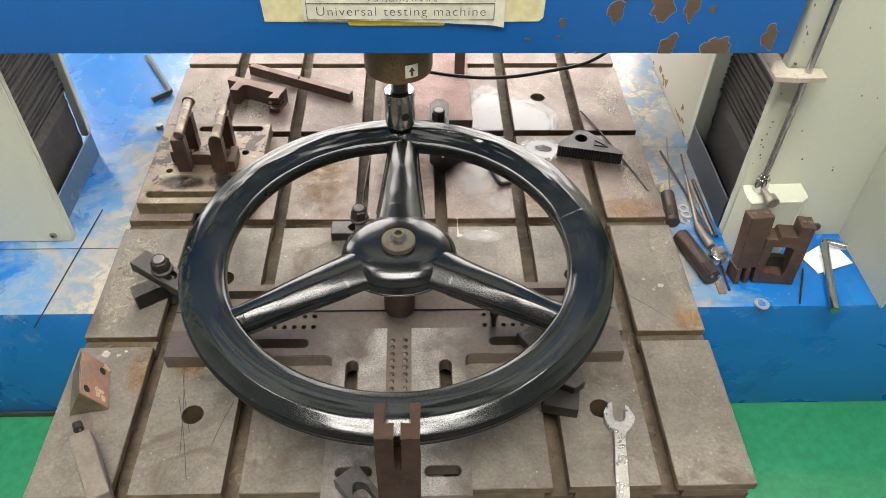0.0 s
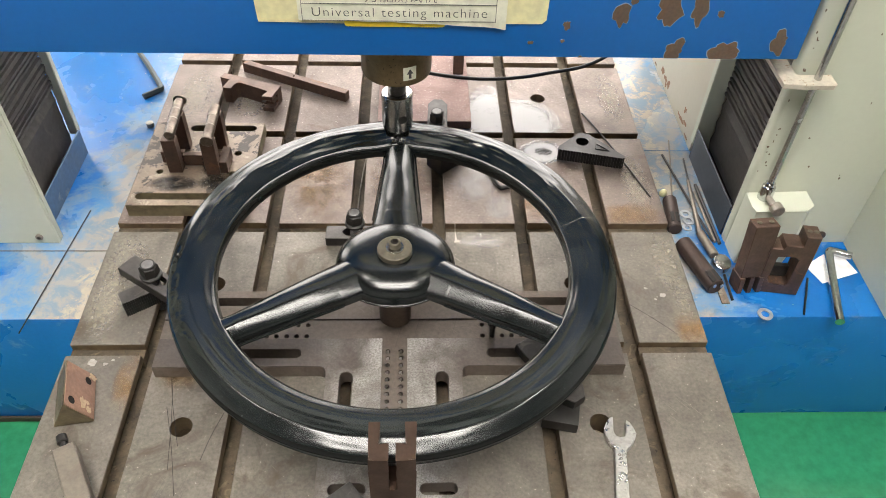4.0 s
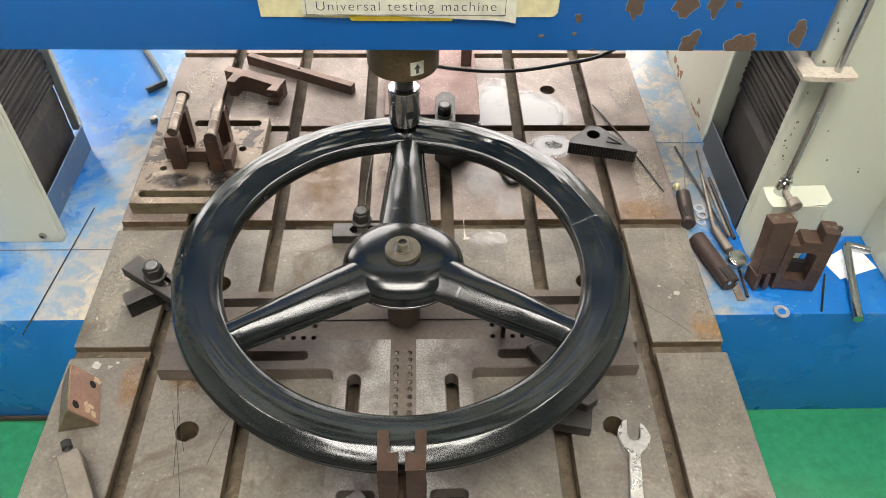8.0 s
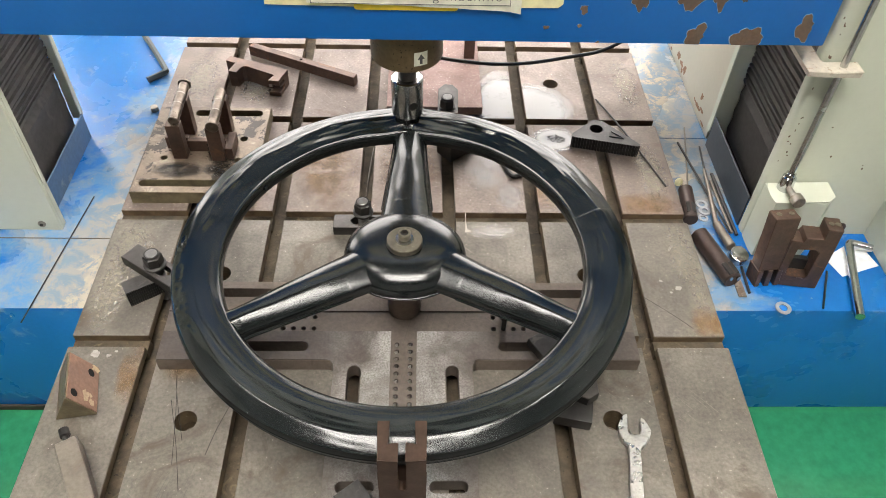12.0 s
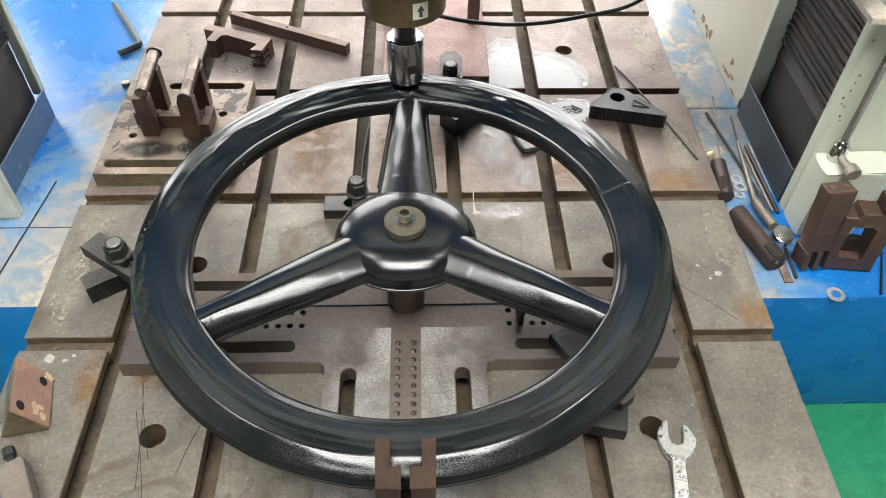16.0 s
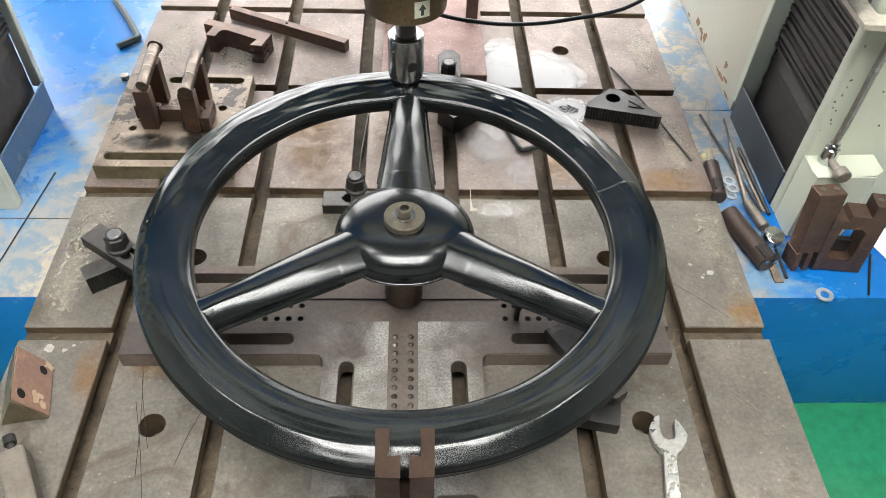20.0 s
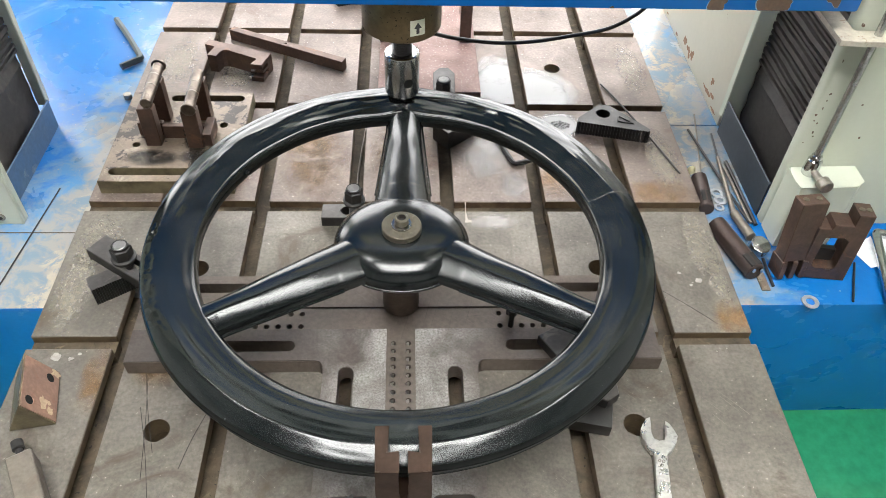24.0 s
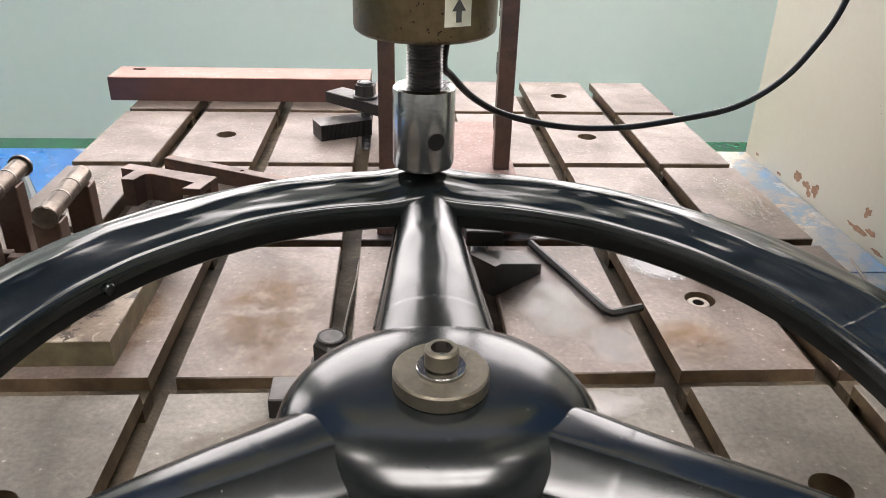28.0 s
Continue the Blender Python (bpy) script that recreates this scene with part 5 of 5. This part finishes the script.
sweep(bm, [(0.272, 0.940, 0.0022), (0.286, 0.905, 0.0022), (0.306, 0.848, 0.0022), (0.331, 0.766, 0.0022)], 0.0012, 8)
solid("thin_rod", bm, M_OXIDE, "thin black steel rod lying under the triangular block", "rod")


def hex_key(name, pts, r, mat, label):
    bm = bmesh.new()
    sweep(bm, pts, r, 6, steps=4)
    return solid(name, bm, mat, label, "hex key", angle=25)


hex_key("hex_key", [(0.108, 0.885, 0.0032), (0.118, 0.856, 0.0032), (0.130, 0.822, 0.0032), (0.141, 0.789, 0.0032), (0.1445, 0.782, 0.0032), (0.149, 0.7815, 0.0032), (0.168, 0.788, 0.0032)], 0.0028, M_OXIDE, "black hexagon key lying on the table")
hex_key("hex_key", [(-0.399, 1.142, -0.0305), (-0.38, 1.112, -0.0305), (-0.36, 1.078, -0.0305), (-0.344, 1.049, -0.0305), (-0.341, 1.041, -0.0305), (-0.3435, 1.036, -0.0305), (-0.361, 1.019, -0.0305)], 0.0046, M_GREENSTEEL, "dark steel hexagon key on the blue base")

# angle block and clamp bar by the front corner
ab = thing("angle_block", "rusty wedge block with two holes on the table", "block")
RN, BN, RUN = Vector((-0.2765, 0.450, 0.035)), Vector((-0.260, 0.4545, 0.0004)), Vector((-0.0125, 0.0505, 0))
LN = Vector((-0.2955, 0.4485, 0.0004))
bm = bmesh.new()
A = [bm.verts.new(v) for v in (RN, BN, LN)]
B = [bm.verts.new(v + RUN) for v in (RN, BN, LN)]
for k in range(3):
    bm.faces.new((A[k], A[(k + 1) % 3], B[(k + 1) % 3], B[k]))
bm.faces.new(A)
bm.faces.new(B[::-1])
bmesh.ops.recalc_face_normals(bm, faces=bm.faces)
bmesh.ops.bevel(bm, geom=bm.edges[:], offset=0.0006, segments=1, affect="EDGES")
part("body", bm, M_PLATEOLD, ab)
ux = (BN - RN).normalized()
uz = ux.cross(RUN).normalized()
uy = uz.cross(ux)
SL = Matrix.Translation(RN) @ Matrix((ux, uy, uz)).transposed().to_4x4()
LU, LV = (BN - RN).length, RUN.dot(uy)
SK = RUN.dot(ux) / LV
def on_slope(u, v):
    return (0.0015 + u * (LU - 0.003) + SK * v * LV, 0.0015 + v * (LV - 0.003))
HS = [on_slope(0.75, 0.80), on_slope(0.22, 0.18)]
bm = bmesh.new()
plate(bm, [[on_slope(0, 0), on_slope(1, 0), on_slope(1, 1), on_slope(0, 1)]] + [circ(*h, 0.0042, 16) for h in HS], -0.0004, 0.0008)
part("rusty_face", bm, M_ORANGE, ab, "orange rust face with two holes", m=SL)
for h in HS:
    bm = bmesh.new()
    # flat black disc, the hole's shade put into its colour
    lathe(bm, [(0.0042, 0.0002), (0.0041, -0.0002)], 16)
    part("hole", bm, M_PITSHADE, ab, m=SL @ Matrix.Translation((*h, 0)))
for k, (u, v, a, b) in enumerate(((0.60, 0.24, 0.0045, 0.0075), (0.80, 0.14, 0.0040, 0.0042), (0.88, 0.93, 0.0065, 0.0035), (0.76, 0.28, 0.0028, 0.0022))):
    bm = bmesh.new()
    plate(bm, [chip_loop(*on_slope(u, v), a, b, 4.7 * k + 3)], 0.0007, 0.0010)
    part("paint_rest", bm, M_PAINTREST, ab, "flake of pale paint", m=SL)

jb = thing("screw_bar", "square steel bar with a black screw in its end", "bar", pose(-0.2715, 0.4185, 0.0003, 0, 0, -60))
part("bar", cuboid(0, 0.072, -0.0095, 0.0095, 0, 0.020, 0.0011), M_DULL2, jb)
bm = bmesh.new()
rod(bm, (-0.008, 0, 0.012), (0.0, 0, 0.012), 0.0028, n=14)
rod(bm, (-0.0165, 0, 0.012), (-0.008, 0, 0.012), 0.0046, n=18, bev=0.0008)
part("screw", bm, M_OXIDE, jb)

# open-ended wrench
wr = thing("wrench", "worn plated open-ended wrench lying on the table", "wrench", pose(0.2285, 0.432, 0.0004, 0, 0, 81.5))
bm = bmesh.new()
head = [(-0.0145, -0.0058), (-0.0098, -0.0102), (-0.0035, -0.0134), (0.0035, -0.0142), (0.0092, -0.0128), (0.0136, -0.0088), (0.0150, -0.0066), (0.0128, -0.0057), (0.0030, -0.0057), (-0.0008, -0.0042), (-0.0024, 0.0),
        (-0.0008, 0.0042), (0.0035, 0.0059), (0.0142, 0.0060), (0.0172, 0.0068), (0.0158, 0.0092), (0.0112, 0.0128), (0.0045, 0.0142), (-0.0030, 0.0134), (-0.0098, 0.0102), (-0.0145, 0.0058), (-0.020, 0.0049), (-0.115, 0.0058), (-0.115, -0.0058), (-0.020, -0.0049)]
plate(bm, [head], 0, 0.0062, 0.0008)
part("body", bm, M_WRENCH, wr)
bm = bmesh.new()
plate(bm, [slot(-0.068, 0, 0.080, 0.0030)], 0.0061, 0.0067, 0.0002)
part("raised_panel", bm, M_WRENCH, wr)
bm = bmesh.new()
for k, (x, y) in enumerate(((-0.021, 0.0016), (-0.021, -0.0016), (-0.0245, 0.0))):
    plate(bm, [circ(x, y, 0.0013, 12), circ(x, y, 0.0008, 10)], 0.0061, 0.0065)
part("stamped_mark", bm, M_DULL2, wr, "stamped worn size mark")

# ---- things on the blue ledge, east ----
ZL = Z_LEDGE
for k, (a, b2, r) in enumerate((((0.3685, 0.793, ZL + 0.0091), (0.3622, 0.737, ZL + 0.0091), 0.0088), ((0.3650, 0.713, ZL + 0.0109), (0.3865, 0.640, ZL + 0.0109), 0.0106))):
    rb = thing("round_bar", "dark brown steel round bar with a milled flat", "bar", group="round bars")
    bm = bmesh.new()
    rod(bm, a, b2, r, n=28, bev=0.0012)
    part("bar", bm, M_BROWN3, rb)
    A, B = Vector(a), Vector(b2)
    d = (B - A).normalized()
    c = A + (B - A) * (0.72 if k == 0 else 0.86)
    rot = Matrix.Translation(c) @ d.to_track_quat("X", "Z").to_matrix().to_4x4()
    part("milled_flat", cuboid(-0.009, 0.009, -r * 0.6, r * 0.6, r * 0.62, r * 0.99, 0.0006, m=rot), M_OXIDE, rb)
    if k:
        for s in (-0.004, 0.004):
            bm = bmesh.new()
            e = B + d * 0.0001 + Vector((s, 0, 0.004))
            rod(bm, e, e + d * 0.002 + Vector((0, 0, 0.0006)), 0.0024, n=12)
            part("screw", bm, M_STEEL, rb)
rt = thing("ratchet_wrench", "steel socket wrench with a round head", "wrench")
bm = bmesh.new()
rod(bm, (0.4055, 0.837, ZL + 0.0035), (0.3925, 0.733, ZL + 0.0085), 0.0020, 0.0030, n=14)
part("shaft", bm, M_DULL2, rt, "grey thin shaft")
bm = bmesh.new()
rod(bm, (0.3925, 0.733, ZL + 0.0085), (0.3995, 0.692, ZL + 0.010), 0.0050, 0.0056, n=18, bev=0.001)
part("handle", bm, M_DULL2, rt)
bm = bmesh.new()
lathe(bm, [(0.0085, 0.0158), (0.0108, 0.0148), (0.0112, 0.0065), (0.009, 0.0015)], 30, Matrix.Translation((0.4020, 0.680, ZL + 0.0006)) @ pose(0, 0, 0, 12, 6, 0))
part("head", bm, M_STEEL, rt)
for k, (a, b2, r, mt, lab) in enumerate((((0.384, 0.894, ZL + 0.0018), (0.406, 0.720, ZL + 0.0065), 0.0015, M_OXIDE, "thin black steel rod on the blue base"),
                                    ((0.401, 0.927, ZL + 0.0014), (0.377, 0.807, ZL + 0.0014), 0.0010, M_DULL2, "thin grey steel rod on the blue base"),
                                    ((0.412, 0.886, ZL + 0.0014), (0.407, 0.838, ZL + 0.0014), 0.0012, M_OXIDE, "thin black steel rod on the blue base"),
                                    ((0.358, 0.930, ZL + 0.0014), (0.357, 0.83, ZL + 0.0014), 0.0009, M_DULL2, "thin grey wire on the blue base"),
                                    ((0.345, 1.03, ZL + 0.0014), (0.352, 0.935, ZL + 0.0014), 0.0009, M_DULL2, "thin grey wire on the blue base"),
                                    ((0.4085, 0.815, ZL + 0.003), (0.4105, 0.722, ZL + 0.003), 0.0018, M_DULL2, "grey steel punch on the blue base"),
                                    ((0.4135, 0.829, ZL + 0.003), (0.4155, 0.719, ZL + 0.003), 0.0022, M_OXIDE, "black steel punch on the blue base"),
                                    ((0.4822, 0.608, ZL + 0.0014), (0.5062, 0.662, ZL + 0.0014), 0.0013, M_OXIDE, "thin twist drill on the blue base"),
                                    ((0.405, 0.629, ZL + 0.002), (0.407, 0.668, ZL + 0.002), 0.0017, M_OXIDE, "short black pin on the blue base"),
                                    ((-0.3885, 0.585, ZL + 0.0010), (-0.369, 0.779, ZL + 0.0010), 0.0008, M_OXIDE, "long thin rod lying on the blue base"))):
    bm = bmesh.new()
    rod(bm, a, b2, r, n=10)
    solid("thin_rod", bm, mt, lab, "rod")
for x, y, z, r in ((0.387, 0.774, 0.0002, 0.0075), (0.387, 0.7605, 0.0016, 0.0075), (0.383, 0.7495, 0.0002, 0.006), (0.4375, 0.6085, 0.0002, 0.0088)):
    bm = bmesh.new()
    plate(bm, [circ(0, 0, r, 28), circ(0, 0, r * 0.53, 20)], 0, 0.0014, 0.0002)
    solid("washer", bm, M_ZINC, "zinc-plated flat washer on the blue base", "washer", "loose washers", m=pose(x, y, ZL + z))
bm = bmesh.new()
plate(bm, [rect(0.392, 0.401, 0.624, 0.655)], 0, 0.0012)
solid("steel_strip", bm, M_PLATEOLD, "short stained steel strip on the blue base", "strip", m=pose(0, 0, ZL + 0.0003))
bm = bmesh.new()
lathe(bm, [(0.0040, 0.0), (0.0050, 0.003), (0.0044, 0.007), (0.0022, 0.010), (0.0005, 0.011)][::-1], 10, Matrix.Translation((0.365, 0.812, ZL + 0.0003)) @ pose(0, 0, 0, 12, 8, 0))
solid("wax_lump", bm, M_CARD, "small yellowish lump beside the round bars", "lump")


def clevis(name, m, kind):
    th = thing(name, "brown steel clevis block with milled slots", "clevis", m, group="clevis blocks")
    if kind == 0:
        # a tall bar with a three-pronged foot
        part("bar", cuboid(-0.014, 0.014, -0.009, 0.009, 0.022, 0.094, 0.0007), M_BROWN, th)
        for x in (-0.0115, 0.0, 0.0115):
            part("prong", cuboid(x - 0.003, x + 0.003, -0.011, 0.011, 0.0, 0.0225, 0.0006), M_BROWN, th)
        part("foot", cuboid(-0.0145, 0.0145, 0.004, 0.011, 0.003, 0.0224, 0.0006), M_BROWN, th)
        holes = ((-0.007, 0.0), (0.007, 0.0))
        zt2 = 0.0941
    else:
        bm = bmesh.new()
        plate(bm, [[(-0.026, 0), (0.022, 0), (0.022, 0.086), (0.006, 0.086), (0.006, 0.072), (-0.012, 0.072), (-0.014, 0.066), (-0.026, 0.066)], rect(-0.017, 0.008, 0.014, 0.056, 0.005)], -0.011, 0.011, 0.0007)
        part("frame", bm, M_BROWN, th, m=UP)
        part("inner_step", cuboid(-0.0168, 0.0078, 0.003, 0.0105, 0.0145, 0.03, 0.0006), M_OXIDE, th)
        holes = ((0.011, 0.0), (0.018, 0.0))
        zt2 = 0.0861
    for x, y in holes:
        bm = bmesh.new()
        lathe(bm, [(0.0031, 0.0007), (0.0029, 0.0001)], 14)
        part("screw", bm, M_WASHER, th, m=pose(x, y, zt2))
    return th


clevis("clevis_block", pose(0.4255, 0.650, ZL + 0.0004, -8, 0, 6), 0)
clevis("clevis_block", pose(0.4625, 0.650, ZL + 0.0004, -5, 0, -8), 1)
bm = bmesh.new()
plate(bm, [[(0.511, 0.684), (0.560, 0.714), (0.572, 0.672), (0.522, 0.655)]], 0, 0.0006)
solid("paper_sheet", bm, M_CARDW, "small white paper on the blue base", "paper", m=pose(0, 0, ZL + 0.0003))
bm = bmesh.new()
sweep(bm, [(0.5155, 0.592, ZL + 0.0065), (0.528, 0.640, ZL + 0.0065), (0.5415, 0.69, ZL + 0.0065), (0.545, 0.7, ZL + 0.0065), (0.550, 0.702, ZL + 0.0065), (0.570, 0.694, ZL + 0.0065)], 0.0052, 12, steps=4)
solid("bent_wrench", bm, M_CHROME, "bright steel bent wrench handle on the blue base", "wrench", angle=50)
bm = bmesh.new()
rod(bm, (0.508, 0.71, ZL + 0.006), (0.519, 0.698, ZL + 0.006), 0.0055, n=16, bev=0.001)
rod(bm, (0.509, 0.709, ZL + 0.006), (0.5065, 0.7115, ZL + 0.006), 0.0085, n=6)
solid("short_bolt", bm, M_DULL, "short steel bolt beside the paper", "bolt")
bm = bmesh.new()
lathe(bm, [(0.0035, 0.007), (0.0055, 0.0062), (0.0055, 0.0)], 6, Matrix.Translation((-0.337, 0.955, ZL + 0.0002)))
solid("small_nut", bm, M_DULL, "small steel nut on the blue base", "nut")

# pale dried films and swarf on the table
def film(x, y, rx, ry, mat=None, label="pale dried coolant film on the table", z=0.0002):
    bm = bmesh.new()
    tile_x = next(((a, b) for a, b in COLS if a - 0.004 < x < b + 0.004), (XL, XR))
    tile_y = next(((a, b) for a, b in ROWS_Y if a - 0.004 < y < b + 0.004), (y - ry, y + ry))
    if z > 0.01:
        tile_x, tile_y = (x - rx * 2, x + rx * 2), (y - ry * 2, y + ry * 2)
    loop = [(min(max(u, (tile_x[0] - x) / rx + 0.02), (tile_x[1] - x) / rx - 0.02), min(max(v, (tile_y[0] - y) / ry + 0.01), (tile_y[1] - y) / ry - 0.01)) for u, v in circ(0, 0, 1.1, 64)]
    plate(bm, [[p for k, p in enumerate(loop) if math.dist(p, loop[k - 1]) > 0.01]], 0, 0.02)
    ob = solid("dried_film", bm, mat or M_OIL, label, "stain", "films", m=pose(x, y, z))
    ob.scale = (rx, ry, 0.02)


film(0.150, 0.928, 0.062, 0.088)
film(0.180, 0.918, 0.068, 0.068)
film(0.205, 0.855, 0.034, 0.029)
film(0.112, 0.800, 0.032, 0.05, M_OILFAINT)
film(0.140, 0.748, 0.022, 0.025, M_OILFAINT)
film(0.098, 0.855, 0.026, 0.028, M_OILFAINT)
film(0.115, 0.690, 0.03, 0.015, M_OILFAINT)
for x, y, rx, ry in ((-0.288, 0.60, 0.020, 0.07), (-0.283, 0.66, 0.026, 0.045), (0.324, 0.655, 0.018, 0.06), (0.331, 0.61, 0.012, 0.05), (-0.27, 0.985, 0.030, 0.065), (0.318, 0.79, 0.022, 0.07), (0.318, 0.98, 0.022, 0.07),
                        (-0.19, 0.96, 0.030, 0.04)):
    film(x, y, rx, ry, M_FLAKE, "flaked remains of pale paint on the table")
for x, y, rx, ry in ((0.330, 0.558, 0.022, 0.030), (-0.240, 0.500, 0.016, 0.040), (-0.192, 0.508, 0.022, 0.022), (0.300, 0.735, 0.045, 0.025), (-0.18, 0.78, 0.042, 0.06), (0.018, 0.80, 0.042, 0.07), (0.188, 0.752, 0.034, 0.030), (-0.08, 0.79, 0.045, 0.08)):
    film(x, y, rx, ry, M_RUSTSTAIN, "thin orange rust stain on the table")
for x, y, rx, ry in ((-0.253, 0.770, 0.036, 0.017), (-0.197, 0.773, 0.030, 0.018), (-0.205, 0.800, 0.020, 0.022)):
    film(x, y, rx, ry, M_GRIME, "black oily grime on the roller plate", 0.0177)
for k, (x, y, r) in enumerate(((0.310, 0.607, 0.0042), (0.293, 0.617, 0.0026), (0.301, 0.601, 0.0020), (0.3035, 0.6045, 0.0010), (-0.281, 0.521, 0.0058), (-0.268, 0.519, 0.0030), (-0.262, 0.524, 0.0020))):
    bm = bmesh.new()
    plate(bm, [chip_loop(0, 0, r, r * 0.75, 5.3 * k + 2, 22)], 0.0001, 0.0005)
    solid("paint_drop", bm, M_PAINTDROP, "dried white paint drop on the table", "stain", "paint drops", m=pose(x, y, 0))
bm = bmesh.new()
plate(bm, [[(0.0836, 0.688), (0.0905, 0.6885), (0.0915, 0.6915), (0.0872, 0.6925), (0.0858, 0.705), (0.0862, 0.7195), (0.0852, 0.7195), (0.0850, 0.705), (0.0846, 0.692)]], 0.0001, 0.0004)
solid("paint_drip", bm, M_CRUMB, "thin dried white drip line on the table", "stain")
bm = bmesh.new()
sweep(bm, [(-0.0255, 0.90, -0.0185), (-0.026, 0.883, -0.016), (-0.027, 0.856, -0.0155), (-0.030, 0.82, -0.016), (-0.032, 0.787, -0.0175), (-0.0325, 0.765, -0.0185)], 0.0009, 8)
solid("thin_wire", bm, M_DULL, "thin bent wire lying in a table groove", "wire")
bm = bmesh.new()
rnd = random.Random(9)
for k in range(150):
    x, y = rnd.uniform(XL + 0.01, XR - 0.01), rnd.uniform(0.37, 1.2)
    if any(abs(x - g) < GW for g in GROOVES) or any(y1 - 0.003 < y < y2 + 0.003 for (_, y1), (y2, _) in zip(ROWS_Y, ROWS_Y[1:])):
        continue
    s = rnd.uniform(0.0003, 0.0008)
    box(bm, -s, s, -s * 0.6, s * 0.6, 0, s * 0.5, m=pose(x, y, 0.0001, 0, 0, rnd.uniform(0, 180)))
for k in range(90):
    x, y = (rnd.uniform(-0.40, -0.315), rnd.uniform(0.62, 1.05)) if k % 2 else (rnd.uniform(0.35, 0.42), rnd.uniform(0.62, 1.0))
    s = rnd.uniform(0.0003, 0.0009)
    box(bm, -s, s, -s * 0.5, s * 0.5, 0, s * 0.4, m=pose(x, y, Z_LEDGE + 0.0003, 0, 0, rnd.uniform(0, 180)))
solid("crumbs", bm, M_CRUMB, "scattered pale crumbs on table and base", "crumbs", kind="stuff")
bm = bmesh.new()
rnd = random.Random(4)
for k in range(60):
    a, d = rnd.uniform(0, 6.3), 0.0115 * math.sqrt(rnd.random())
    box(bm, -0.0012, 0.0012, -0.0005, 0.0005, 0, 0.0006, m=pose(0.208 + d * math.cos(a), 0.856 + 0.7 * d * math.sin(a), 0.0005, rnd.uniform(-40, 40), 0, rnd.uniform(0, 180)))
solid("swarf", bm, M_OXIDE, "small heap of dark metal chips", "swarf", kind="stuff")
socket_bolt(0.2135, 0.803, -0.0135, 0.0078, 0.011, M_DULL, label="socket head bolt sunk in a table hole", hexr=0.004)
bm = bmesh.new()
sweep(bm, [(-1.2, 1.45, Z_FLOOR + 0.004), (-0.75, 1.42, Z_FLOOR + 0.004), (-0.6, 1.40, Z_FLOOR + 0.004), (-0.5, 1.34, Z_FLOOR + 0.004), (-0.47, 1.27, Z_FLOOR + 0.004)], 0.004, 8)
solid("floor_cable", bm, M_DULL2, "grey cable lying on the green floor", "cable", angle=80)

# long scratches scored into the front of the table
for k, (xa, ya, xb, yb) in enumerate(((-0.202, 0.52, -0.182, 0.405), (-0.142, 0.463, -0.155, 0.414), (0.271, 0.594, 0.314, 0.553), (-0.203, 0.515, -0.178, 0.428), (-0.197, 0.47, -0.171, 0.38), (0.262, 0.566, 0.272, 0.586))):
    bm = bmesh.new()
    bow = 0.0012 * (-1) ** k
    sweep(bm, [(xa, ya, 0.0), ((xa + xb) / 2 + bow, (ya + yb) / 2, 0.0), (xb, yb, 0.0)], 0.00028, 6)
    part("scratch", bm, M_DARK, table)

# seam plates and rail of the base
part("seam", cuboid(-0.52, -0.322, 0.7085, 0.7095, ZL - 0.001, ZL + 0.0006), M_BED, machine)
part("rail", cuboid(0.3455, 0.4248, 0.905, Y_BACK - 0.003, ZL, ZL + 0.0008, 0.0002), M_BLUETOP, machine, "worn strip beside the table")
part("plinth", cuboid(-0.99, -0.36, Y_LEDGE - 0.004, Y_LEDGE - 0.0005, Z_FLOOR, Z_FLOOR + 0.010, 0.001), M_BROWN3, machine, "brown plinth strip")

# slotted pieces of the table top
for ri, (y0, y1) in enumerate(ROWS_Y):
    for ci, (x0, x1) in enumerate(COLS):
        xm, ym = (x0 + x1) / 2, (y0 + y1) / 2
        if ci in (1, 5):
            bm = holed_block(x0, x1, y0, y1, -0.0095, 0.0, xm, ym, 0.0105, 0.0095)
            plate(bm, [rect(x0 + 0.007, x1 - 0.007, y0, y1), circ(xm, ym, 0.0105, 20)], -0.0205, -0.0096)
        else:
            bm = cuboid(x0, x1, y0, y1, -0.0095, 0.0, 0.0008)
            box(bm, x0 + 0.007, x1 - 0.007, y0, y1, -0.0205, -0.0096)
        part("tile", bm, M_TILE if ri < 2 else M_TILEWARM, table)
